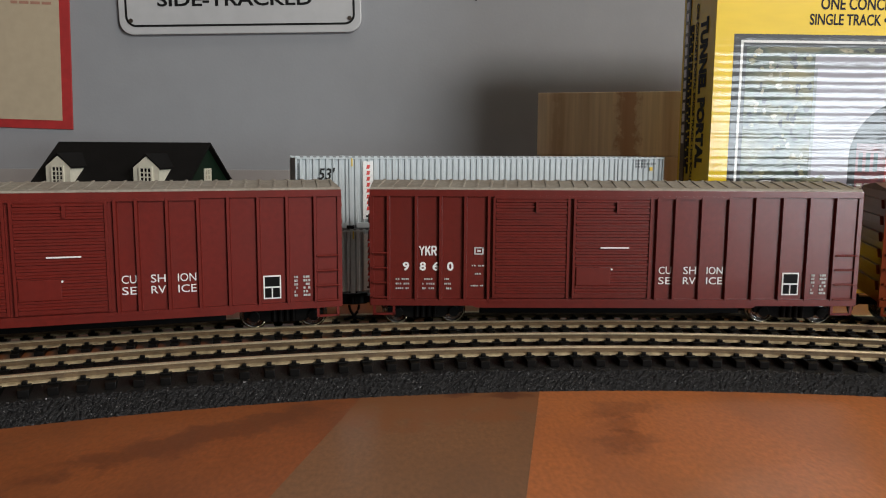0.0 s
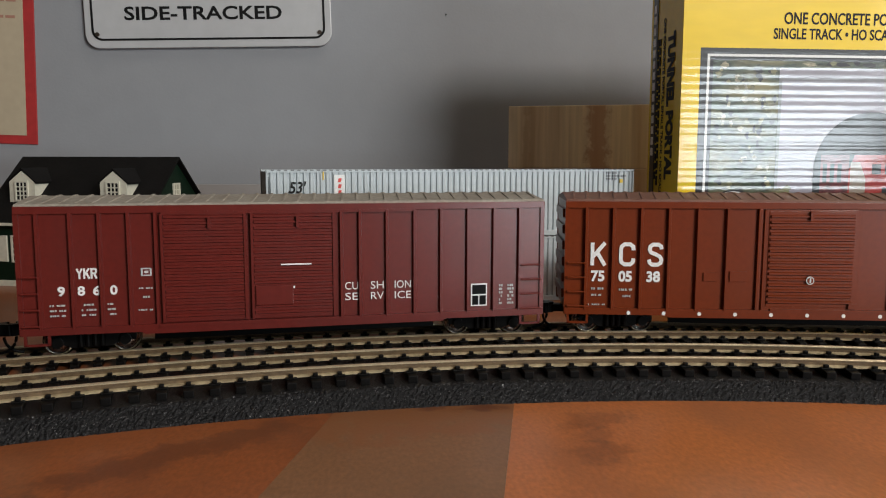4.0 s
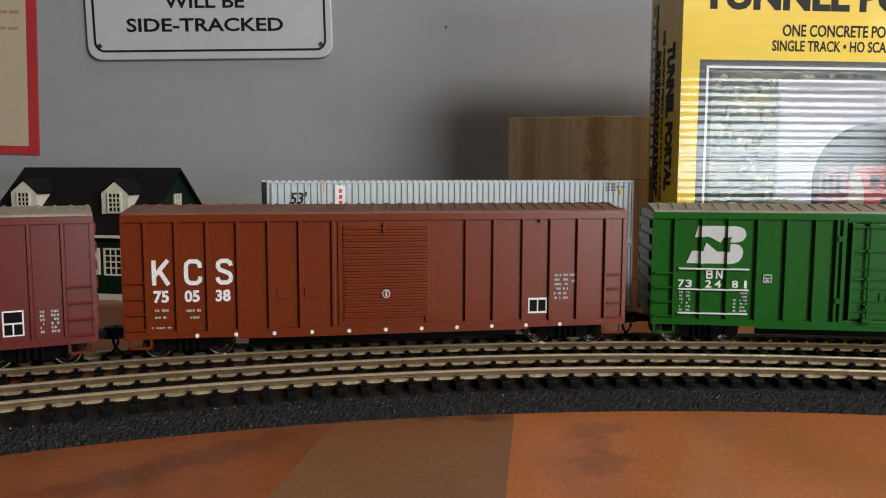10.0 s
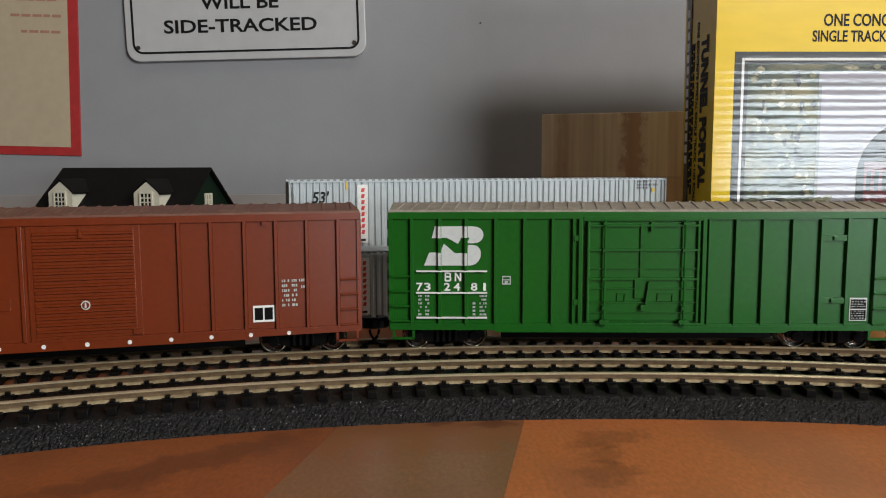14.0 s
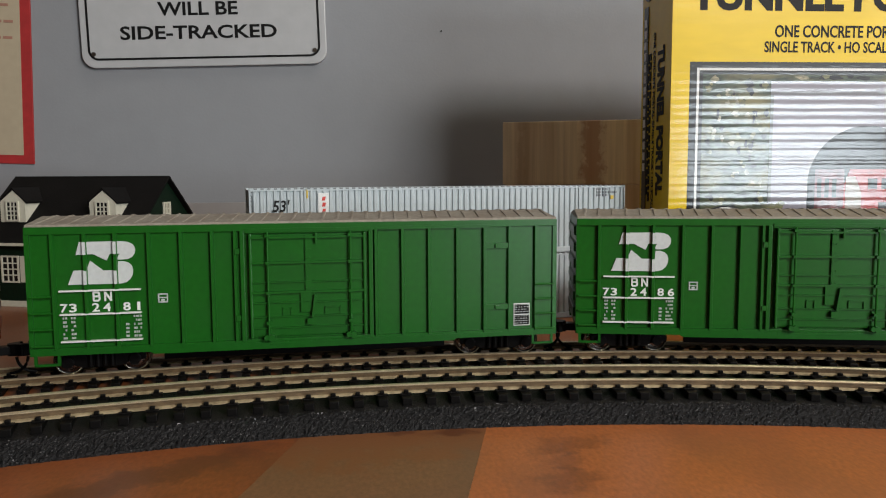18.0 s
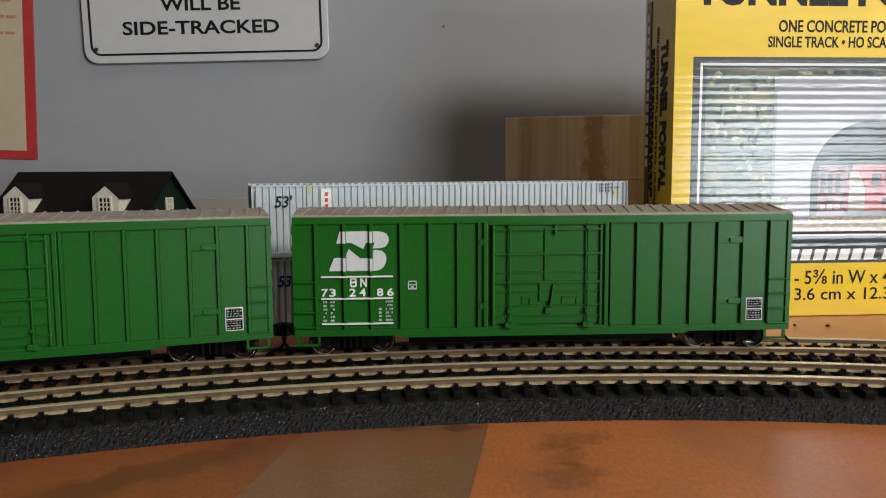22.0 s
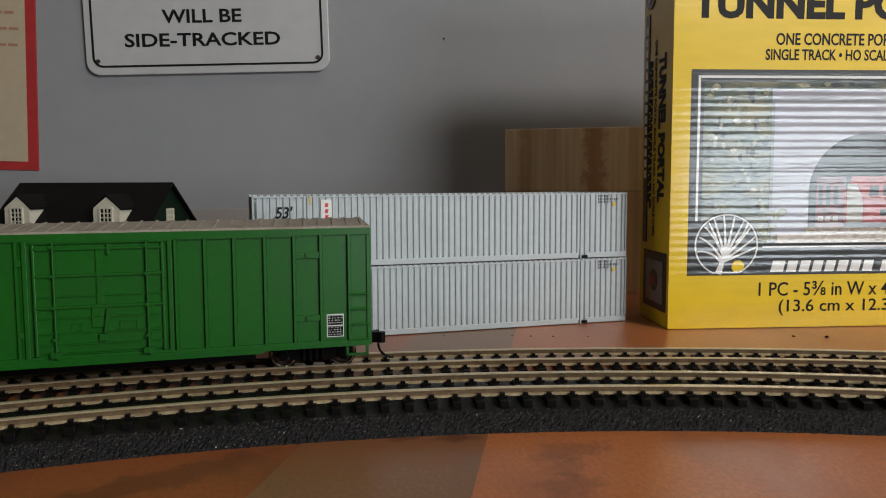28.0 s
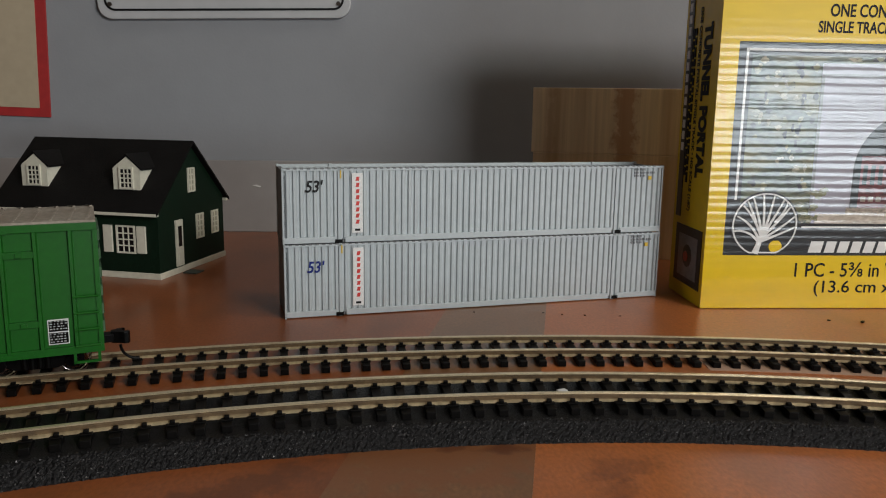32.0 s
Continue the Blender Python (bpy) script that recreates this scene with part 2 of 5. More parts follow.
    def mesh(self, name, material, bevel=0.0, smooth=False):
        bm = bmesh.new()
        vs = [bm.verts.new(p) for p in self.v]
        for face in self.f:
            try:
                bm.faces.new([vs[i] for i in face])
            except ValueError:
                pass
        bmesh.ops.recalc_face_normals(bm, faces=bm.faces)
        if bevel:
            edges = [e for e in bm.edges if len(e.link_faces) == 2 and e.calc_face_angle(0) > 0.5]
            bmesh.ops.bevel(bm, geom=edges, offset=bevel, segments=2, profile=0.6, affect="EDGES", clamp_overlap=True)
        me = bpy.data.meshes.new(name)
        bm.to_mesh(me)
        bm.free()
        me.materials.append(material)
        if smooth:
            me.polygons.foreach_set("use_smooth", [True] * len(me.polygons))
            me.set_sharp_from_angle(angle=radians(40))
        return me


def part(name, shape, material, parent, label="", bevel=0.0, smooth=False):
    ob = new(name, shape.mesh(name, material, bevel, smooth))
    ob.parent = parent
    return tagged(ob, label)


def thing(name, label, category, group="", kind="", m=None):
    ob = new(name)
    ob.empty_display_size = 0.01
    if m is not None:
        ob.matrix_world = m
    return tagged(ob, label, category, group, kind)


def structure(name, shape, material, label, category, bevel=0.0):
    return tagged(new(name, shape.mesh(name, material, bevel)), label, category, kind="structure")


def lettering(name, words, material, parent, rect, put, depth=0.00008, bold=0.0, slant=0.0):
    """Words as flat raised print that fills rect = (u0, u1, v0, v1); put(u, v, w) gives a place in the parent's space."""
    curve = bpy.data.curves.new(name, "FONT")
    curve.body, curve.extrude, curve.offset, curve.shear, curve.resolution_u = words, 0.01, bold, slant, 3
    temp = bpy.data.objects.new(name, curve)
    scene.collection.objects.link(temp)
    bpy.context.view_layer.update()
    me = bpy.data.meshes.new_from_object(temp.evaluated_get(bpy.context.evaluated_depsgraph_get()))
    bpy.data.objects.remove(temp)
    co = np.empty(len(me.vertices) * 3)
    me.vertices.foreach_get("co", co)
    co = co.reshape(-1, 3)
    lo, hi = co.min(0), co.max(0)
    u0, u1, v0, v1 = rect
    q = [put(u0 + (u1 - u0) * (a - lo[0]) / (hi[0] - lo[0]), v0 + (v1 - v0) * (b - lo[1]) / (hi[1] - lo[1]), depth * (1 if c > 0 else -0.3)) for a, b, c in co]
    me.vertices.foreach_set("co", [c for p in q for c in p])
    me.update()
    me.materials.clear()
    me.materials.append(material)
    ob = new(name, me)
    ob.parent = parent
    return ob


# ---- room ----
WALL_Y = 0.2402
SKIRT_Z = 0.0520
structure("wall_north", Shape().box(-2.2, 2.4, WALL_Y, WALL_Y + 0.1, -0.75, 1.7), WALL, "light grey painted wall behind the model railway", "wall")
# unseen wall, its brown kept dark to cut light bounced from the left
structure("wall_west", Shape().box(-1.9, -1.8, -2.3, WALL_Y + 0.1, -0.75, 1.7), mat("brown_side_wall", (0.13, 0.10, 0.08), 0.7, vary=0.15, scale=20), "plain brown side wall", "wall")


south = Shape().box(-1.8, WIN_A[0], -2.3, -2.2, -0.75, 1.7).box(WIN_A[1], 1.9, -2.3, -2.2, -0.75, 1.7)
south.box(WIN_A[0], WIN_A[1], -2.3, -2.2, -0.75, WIN_A[2]).box(WIN_A[0], WIN_A[1], -2.3, -2.2, WIN_A[3], 1.7)
structure("wall_south", south, PLAIN, "plain painted wall with a window opening", "wall")
east = Shape().box(1.9, 2.0, -2.3, WIN_B[0], -0.75, 1.7).box(1.9, 2.0, WIN_B[1], WALL_Y + 0.1, -0.75, 1.7)
east.box(1.9, 2.0, WIN_B[0], WIN_B[1], -0.75, WIN_B[2]).box(1.9, 2.0, WIN_B[0], WIN_B[1], WIN_B[3], 1.7)
structure("wall_east", east, PLAIN, "plain painted side wall with an added window opening", "wall")
structure("ceiling", Shape().box(-1.9, 2.0, -2.3, 0.345, 1.7, 1.8), PLAIN, "plain ceiling", "ceiling")
structure("floor", Shape().box(-1.9, 2.0, -2.3, 0.345, -0.85, -0.75), PLAIN, "plain dark floor of the room", "floor")
structure("backboard", Shape().box(-1.05, 0.95, WALL_Y - 0.003, WALL_Y - 0.0002, 0.0, SKIRT_Z), SKIRT, "low brown-grey backboard along the table's rear edge", "backboard", 0.0003)
for name, (o0, o1, z0, z1), across in (("window_1", WIN_A, False), ("window_2", WIN_B, True)):
    window = thing(name, "plain white-framed window", "window", kind="structure")
    for p0, p1, q0, q1 in ((o0, o1, z0, z0 + 0.02), (o0, o1, z1 - 0.02, z1), (o0, o0 + 0.02, z0 + 0.02, z1 - 0.02), (o1 - 0.02, o1, z0 + 0.02, z1 - 0.02)):
        s = Shape().box(1.93, 1.98, p0, p1, q0, q1) if across else Shape().box(p0, p1, -2.27, -2.22, q0, q1)
        part("window_frame", s, PLAIN, window, bevel=0.002)

# ---- table ----
table = thing("table", "laminate table top with orange-brown and grey-brown planks", "table")
part("frame", Shape().box(-0.95, 0.85, -0.47, 0.15, -0.10, -0.03), SKIRT, table)
for x in (-0.9, 0.8):
    for y in (-0.43, 0.10):
        part("leg", Shape().box(x - 0.03, x + 0.03, y - 0.03, y + 0.03, -0.75, -0.10), SKIRT, table)
# the seams between the planks: a point of each and its bearing
SEAMS = [((-1.50, -0.13), 77), ((-1.05, -0.13), 77), ((-0.62, -0.13), 77), ((-0.24, -0.13), 77), ((0.0358, -0.1355), 76.6), ((0.0884, -0.1293), 78.2), ((0.36, -0.13), 77), ((0.68, -0.13), 77), ((1.10, -0.13), 77), ((1.70, -0.13), 77)]


def plank_outline(left, right):
    """The strip between two seams, clipped to the table's outline."""
    poly = [Vector((-1.05, -0.52, 0)), Vector((0.95, -0.52, 0)), Vector((0.95, WALL_Y - 0.0035, 0)), Vector((-1.05, WALL_Y - 0.0035, 0))]
    for sign, ((x, y), bearing) in ((1, left), (-1, right)):
        across = Vector((math.sin(radians(bearing)), -math.cos(radians(bearing)), 0)) * sign
        out = []
        for i, p in enumerate(poly):
            q = poly[(i + 1) % len(poly)]
            a, b = (p - Vector((x, y, 0))).dot(across) - 0.00001, (q - Vector((x, y, 0))).dot(across) - 0.00001
            if a >= 0:
                out.append(p)
            if (a >= 0) != (b >= 0):
                out.append(p + (q - p) * (a / (a - b)))
        poly = out
        if not poly:
            return []
    return [(p.x, p.y) for p in poly]


for i, (left, right) in enumerate(zip(SEAMS, SEAMS[1:])):
    outline = plank_outline(left, right)
    if outline:
        part("plank", Shape().prism(outline, "z", -0.03, 0.0), TABLE_GREY if i == 4 else TABLE_LEFT_DIM if i < 4 else TABLE, table, "grey-brown plank" if i == 4 else "")

# ---- tracks ----
REAR_C, REAR_R = (0.11076, -0.71528), 0.66588
FRONT_C, FRONT_R = (0.10201, -0.59567), 0.48981
RAIL_TOP = 0.0047
FOAM_H = 0.0050
RAIL_PROFILE = [(-0.0014, 0.0), (0.0014, 0.0), (0.0014, 0.0004), (0.0004, 0.0007), (0.0004, 0.0016), (0.0008, 0.0018), (0.0008, 0.0025), (-0.0008, 0.0025), (-0.0008, 0.0018), (-0.0004, 0.0016), (-0.0004, 0.0007), (-0.0014, 0.0004)]


def track(name, centre, radius, a0, a1, base, spacing, near0, near1, label):
    ob = thing(name, label, "track")
    for side in (-1, 1):
        prof = [(u + side * 0.00862, w + base + 0.0022) for u, w in RAIL_PROFILE]
        rail = part("rail", Shape().arc(prof, centre, radius, a0, a1, int((a1 - a0) * 90)), RAIL, ob, "tarnished nickel silver rail", smooth=True)
        head = [(side * 0.00862 - 0.0009, base + 0.0044), (side * 0.00862 + 0.0009, base + 0.0044), (side * 0.00862 + 0.0009, base + 0.0046), (side * 0.00862 + 0.0006, base + 0.0048), (side * 0.00862 - 0.0006, base + 0.0048), (side * 0.00862 - 0.0009, base + 0.0046)]
        part("rail_head", Shape().arc(head, centre, radius, a0, a1, int((a1 - a0) * 90)), RAIL_HEAD, rail, "rail head with its highlight painted bright")
        # a bright strip over the foot, for the line of light it catches
        foot = [(side * 0.00862 + u, base + w) for u, w in ((-0.0015, 0.0022), (0.0015, 0.0022), (0.0015, 0.00262), (0.0009, 0.00290), (-0.0009, 0.00290), (-0.0015, 0.00262))]
        part("rail_foot", Shape().arc(foot, centre, radius, a0, a1, int((a1 - a0) * 90)), RAIL_FOOT, rail, "rail foot with its glint painted bright")
    tie = Shape().box(-0.0014, 0.0014, -0.0150, 0.0150, 0.0, 0.0021)
    for side in (-1, 1):
        for edge in (-1, 1):
            # a low tie plate with a spike head that hooks over the rail's foot
            y = side * 0.00862 + edge * 0.0018
            tie.box(-0.0017, 0.0017, y - 0.0011, y + 0.0011, 0.0020, 0.0025)
            tie.box(-0.0007, 0.0007, y - 0.0008, y + 0.0006, 0.0025, 0.0034)
    me = tie.mesh("tie", TIE, 0.00022)
    step = spacing / radius
    rest = []
    for i in range(int((a1 - a0) / step)):
        a = a0 + (i + 0.5) * step
        m = pose(centre[0] + radius * math.sin(a), centre[1] + radius * math.cos(a), base, rz=-math.degrees(a))
        if near0 <= a <= near1:
            o = new("tie", me)
            o.parent = ob
            o.matrix_basis = m
        else:
            rest.append(m)
    far = Shape()
    for m in rest:
        for p in ((-0.0014, 0.0014, -0.0150, 0.0150, 0.0, 0.0021),):
            far.add([m @ Vector((x, y, z)) for z in p[4:] for y in p[2:4] for x in p[:2]], [(0, 2, 3, 1), (4, 5, 7, 6), (0, 1, 5, 4), (1, 3, 7, 5), (3, 2, 6, 7), (2, 0, 4, 6)])
    if rest:
        tagged(part("ties", far, TIE, ob), kind="stuff")
    return ob


track("rear_track", REAR_C, REAR_R, -0.95, 0.95, 0.0002, 0.0073, -0.34, 0.30, "curved model railway track with black ties, lying on the table")
track("front_track", FRONT_C, FRONT_R, -1.35, 1.35, FOAM_H, 0.0073, -0.42, 0.36, "curved model railway track with black ties on foam")

# foam roadbed with rough, granular shoulders
random.seed(5)
steps = 1800
prof = [(-0.0230 + 0.0048 * k / 9, 0.0048 * (k / 9) ** 0.85) for k in range(10)] + [(-0.0165, FOAM_H), (0.0165, FOAM_H), (0.0180, 0.0042), (0.0215, 0.0)]
rows = []
for i in range(steps + 1):
    a = -1.35 + 2.7 * i / steps
    row = []
    for k, (u, w) in enumerate(prof):
        j = 0.00024 if k < 10 else 0.0002 if k < 12 else 0.0003
        r = FRONT_R + u + (random.uniform(-j, j) if k not in (10, 11) else 0)
        z = max(0.0, w + (random.uniform(-j, j) if 0 < k < 10 or k == 12 else 0))
        row.append((FRONT_C[0] + r * math.sin(a), FRONT_C[1] + r * math.cos(a), z))
    rows.append(row)
roadbed = thing("foam_roadbed", "charcoal grey foam roadbed strip under the front track", "roadbed")
for name, picks, label in (("shoulder", range(11), "rough granular foam shoulder"), ("bed", (0, 10, 11, 12, 13), "flat foam bed")):
    n = len(picks)
    faces = [(i * n + k, i * n + (k + 1) % n, (i + 1) * n + (k + 1) % n, (i + 1) * n + k) for i in range(steps) for k in range(n)]
    part(name, Shape().add([row[k] for row in rows for k in picks], faces), FOAM, roadbed, label)
# pale specks added on the shoulder in place of the foam's glints
grains = Shape()
for _ in range(2600):
    a, t = random.uniform(-0.50, 0.46), random.random()
    r, z, g = FRONT_R - 0.0230 + 0.0062 * t, 0.0049 * min(1.0, t * 1.28) ** 0.85 + 0.00008, random.uniform(0.00012, 0.00030)
    c = Vector((FRONT_C[0] + r * math.sin(a), FRONT_C[1] + r * math.cos(a), z))
    spin = Matrix.Rotation(random.uniform(0, 6.28), 3, "Z") @ Matrix.Rotation(random.uniform(0, 6.28), 3, "X")
    grains.add([c + spin @ (Vector(q) * g) for q in ((1, 0, -0.6), (-0.6, 0.9, -0.5), (-0.5, -0.9, -0.6), (0, 0.1, 0.9))], [(0, 2, 1), (0, 1, 3), (1, 2, 3), (2, 0, 3)])
tagged(part("loose_grain", grains, GLINT_SPECK, roadbed, "pale grey specks painted as the foam's glints"), kind="stuff")

# ---- train ----
# Every car stands in its own space: x along it, -y the side that is seen, z from the rail top.
# They are drawn 0.2 long and then brought to their true size.
HALF, SIDE, SILL, EAVE, PEAK = 0.1, 0.018, 0.0092, 0.0540, 0.0566
LONG, HIGH = 0.893, 0.946
BOGIE = 0.0790
AXLE = 0.0112
WHEEL_R = 0.0050


def side_put(u, v, w):
    return u, -SIDE - 0.0003 - w, v


def bogie(car, x):
    base = new("bogie")
    base.empty_display_size = 0.005
    base.parent = car
    base.location = (x, 0, 0)
    for y in (-1, 1):
        s = Shape()
        yy = y * 0.0112
        prof = [(-0.0150, 0.0070), (-0.0150, 0.0046), (-0.0105, 0.0046), (-0.0065, 0.0028), (0.0065, 0.0028), (0.0105, 0.0046), (0.0150, 0.0046), (0.0150, 0.0070), (0.0095, 0.0078), (0.0060, 0.0094), (-0.0060, 0.0094), (-0.0095, 0.0078)]
        s.prism(prof, "y", yy - 0.0008, yy + 0.0008)
        for k in range(4):
            s.cyl((-0.0036 + k * 0.0024, yy + y * 0.0012, 0.0058), "z", 0.0010, 0.0052, 8)
        for dx in (-AXLE, AXLE):
            s.cyl((dx, yy + y * 0.0009, 0.0052), "y", 0.0021, 0.0018, 12)
        part("side_frame", s, BLACK, base, "black plastic bogie side frame", bevel=0.0002)
    part("bolster", Shape().box(-0.0045, 0.0045, -0.0105, 0.0105, 0.0045, 0.0100), BLACK, base)
    sets = []
    for dx in (-AXLE, AXLE):
        w = Shape().cyl((0, 0, 0), "y", 0.0012, 0.0205, 10)
        for y in (-1, 1):
            w.lathe([(0.0016, 0.0094), (0.0019, 0.0091), (0.0022, 0.0086), (0.0030, 0.0083), (0.0037, 0.0086), (0.0041, 0.0091), (0.0045, 0.0093), (0.0049, 0.0090), (0.0050, 0.0084), (0.0050, 0.0076), (0.0054, 0.0073), (0.0057, 0.0070), (0.0056, 0.0066), (0.0016, 0.0066)], y, 28)
        ws = part("wheelset", w, STEEL, base, "dark steel wheelset with shiny treads", smooth=True)
        ws.location = (dx, 0, WHEEL_R)
        sets.append(ws)
    return sets


def coupler(car, s):
    c = Shape()
    c.box(min(s * 0.096, s * 0.1040), max(s * 0.096, s * 0.1040), -0.0022, 0.0022, 0.0066, 0.0096)
    c.prism([(s * 0.103, -0.0012), (s * 0.1058, -0.0022), (s * 0.1078, -0.0034), (s * 0.1094, -0.0032), (s * 0.1100, -0.0018), (s * 0.1092, -0.0004), (s * 0.1080, -0.0010), (s * 0.1070, 0.0000), (s * 0.1074, 0.0016), (s * 0.1084, 0.0024), (s * 0.1076, 0.0032), (s * 0.1055, 0.0026), (s * 0.103, 0.0012)], "z", 0.0060, 0.0104)
    part("coupler", c, BLACK, car, "black knuckle coupler", bevel=0.0003)
    pts = [(s * (0.1062 + 0.0066 * (1 - math.cos(k * 0.157))), -0.0042, 0.0062 - 0.0060 * math.sin(k * 0.157)) for k in range(11)]
    part("trip_pin", Shape().tube(pts, 0.00055, 8), BLACK, car, "curved black trip pin", smooth=True)


def ladder(car, x0, x1, levels, material):
    for z in levels:
        r = Shape().tube([(x0, -SIDE, z - 0.0002), (x0 + 0.0002, -SIDE - 0.0016, z), (x1 - 0.0002, -SIDE - 0.0016, z), (x1, -SIDE, z - 0.0002)], 0.00035, 6)
        part("rung", r, material, car)


def stirrup(car, x0, x1, material):
    s = Shape()
    y = -SIDE + 0.0004
    s.box(x0, x0 + 0.0010, y - 0.0009, y, 0.0054, SILL + 0.001).box(x1 - 0.0010, x1, y - 0.0009, y, 0.0054, SILL + 0.001).box(x0, x1, y - 0.0009, y, 0.0054, 0.0062)
    part("stirrup", s, material, car)


def boxcar_shell(name, label, paint, roof_paint, ribs, end_paint, rib_depth=0.0014, rib_width=0.0009, roof_step=0.0056):
    """The body, roof, ends, ribs, ladders, bogies and couplers that the cars have in common."""
    car = thing(name, label, "boxcar", "cars of the freight train")
    body = Shape().box(-HALF, HALF, -SIDE, SIDE, SILL + 0.0012, EAVE)
    part("body", body, paint, car, bevel=0.0005)
    sill = Shape()
    for y in (-1, 1):
        prof = [(-HALF, SILL + 0.0026), (-HALF, SILL), (-0.0585, SILL), (-0.0570, SILL - 0.0008), (0.0570, SILL - 0.0008), (0.0585, SILL), (HALF, SILL), (HALF, SILL + 0.0026)]
        sill.prism(prof, "y", y * (SIDE + 0.0003) - 0.0008, y * (SIDE + 0.0003) + 0.0004)
    part("side_sill", sill, paint, car)
    top = Shape()
    for y in (-1, 1):
        top.box(-HALF - 0.0002, HALF + 0.0002, y * (SIDE + 0.0004) - 0.0006, y * (SIDE + 0.0004) + 0.0006, EAVE - 0.0028, EAVE - 0.0002)
    part("eave_rail", top, paint, car, bevel=0.0002)
    roof = Shape().prism([(-SIDE - 0.0006, EAVE - 0.0002), (SIDE + 0.0006, EAVE - 0.0002), (SIDE + 0.0002, EAVE + 0.0006), (0.0, PEAK), (-SIDE - 0.0002, EAVE + 0.0006)], "x", -HALF, HALF)
    part("roof", roof, roof_paint, car, "weathered dusty roof", bevel=0.0002)
    slope = math.atan2(PEAK - EAVE - 0.0006, SIDE)
    count = int(2 * HALF / roof_step)
    for i in range(count):
        x = -HALF + (i + 0.5) * 2 * HALF / count
        r = Shape()
        for y in (-1, 1):
            z0, z1 = EAVE + 0.0007, PEAK + 0.0001
            r.add([(x - 0.0006, y * (SIDE - 0.0004), z0 - 0.0004), (x + 0.0006, y * (SIDE - 0.0004), z0 - 0.0004), (x + 0.0026, y * 0.0012, z1 - 0.0004), (x + 0.0014, y * 0.0012, z1 - 0.0004),
                   (x - 0.0004, y * (SIDE - 0.0010), z0 + 0.0003), (x + 0.0004, y * (SIDE - 0.0010), z0 + 0.0003), (x + 0.0024, y * 0.0016, z1 + 0.0002), (x + 0.0016, y * 0.0016, z1 + 0.0002)],
                  [(0, 1, 2, 3), (4, 5, 6, 7), (0, 1, 5, 4), (1, 2, 6, 5), (2, 3, 7, 6), (3, 0, 4, 7)])
        part("roof_rib", r, roof_paint, car)
    rib_mesh = Shape().prism([(-rib_width, -SIDE), (-rib_width * 0.55, -SIDE - rib_depth), (rib_width * 0.55, -SIDE - rib_depth), (rib_width, -SIDE)], "z", SILL + 0.0020, EAVE - 0.0026).mesh("side_rib", paint)
    for x in ribs:
        r = new("side_rib", rib_mesh)
        r.parent = car
        r.location = (x, 0, 0)
    for s in (-1, 1):
        for k in range(6):
            z = SILL + 0.0060 + k * 0.0064
            e = Shape().prism([(-SIDE + 0.0020, z), (SIDE - 0.0020, z), (SIDE - 0.0036, z + 0.0034), (-SIDE + 0.0036, z + 0.0034)], "x", s * HALF - 0.0002 * s, s * (HALF + 0.0011))
            part("end_rib", e, end_paint, car, bevel=0.0003)
        for y in (-1, 1):
            post = Shape().box(min(s * (HALF - 0.0014), s * (HALF + 0.0003)), max(s * (HALF - 0.0014), s * (HALF + 0.0003)), y * SIDE - 0.0007, y * SIDE + 0.0007, SILL, EAVE - 0.0026)
            part("corner_post", post, paint, car)
        coupler(car, s)
    # the long side bars are added black to hold the shadow under the car
    under = Shape().box(-0.092, 0.092, -0.0035, 0.0035, 0.0062, SILL + 0.002).box(-0.056, 0.056, -0.0145, 0.0145, 0.0080, SILL + 0.0016).box(-0.055, 0.055, -0.0115, -0.0095, 0.0046, 0.0085).box(-0.055, 0.055, 0.0095, 0.0115, 0.0046, 0.0085)
    part("underframe", under, BLACK, car, "black underframe with bars filling the shadow below", bevel=0.0002)
    stirrup(car, -HALF + 0.0010, -HALF + 0.0100, paint)
    stirrup(car, HALF - 0.0100, HALF - 0.0010, paint)
    sets = bogie(car, -BOGIE) + bogie(car, BOGIE)
    return car, sets


def bars(name, car, material, rects):
    """Print that cannot be read: bars of its size."""
    s = Shape()
    for k, (u0, u1, v0, v1) in enumerate(rects):
        if name != "small_print" or u1 - u0 < 0.0012:
            s.box(u0, u1, -SIDE - 0.0004, -SIDE + 0.0002, v0, v1)
            continue
        count = max(2, round((u1 - u0) / 0.0008))
        step = (u1 - u0) / count
        for i in range(count):
            if (i * 7 + k * 3) % 5 != 4:
                s.box(u0 + i * step, u0 + (i + 0.55 + 0.25 * ((i + k) % 2)) * step, -SIDE - 0.0004, -SIDE + 0.0002, v0, v1)
    return part(name, s, material, car)


# stroke forms of the letters in the cars' reporting marks
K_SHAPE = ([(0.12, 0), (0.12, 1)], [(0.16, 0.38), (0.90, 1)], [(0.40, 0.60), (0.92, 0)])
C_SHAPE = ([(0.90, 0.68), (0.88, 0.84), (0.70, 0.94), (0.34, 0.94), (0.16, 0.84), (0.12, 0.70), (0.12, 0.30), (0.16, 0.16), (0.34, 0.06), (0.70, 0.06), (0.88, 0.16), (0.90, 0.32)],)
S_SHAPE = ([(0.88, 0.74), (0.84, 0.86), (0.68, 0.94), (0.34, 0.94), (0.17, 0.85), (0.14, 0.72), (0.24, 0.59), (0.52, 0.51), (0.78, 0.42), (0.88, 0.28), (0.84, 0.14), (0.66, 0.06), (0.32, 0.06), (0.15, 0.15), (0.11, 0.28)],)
B_SHAPE = ([(0.12, 0.06), (0.12, 0.94), (0.66, 0.94), (0.84, 0.84), (0.84, 0.62), (0.66, 0.52), (0.12, 0.52)], [(0.66, 0.52), (0.88, 0.42), (0.88, 0.16), (0.68, 0.06), (0.12, 0.06)])
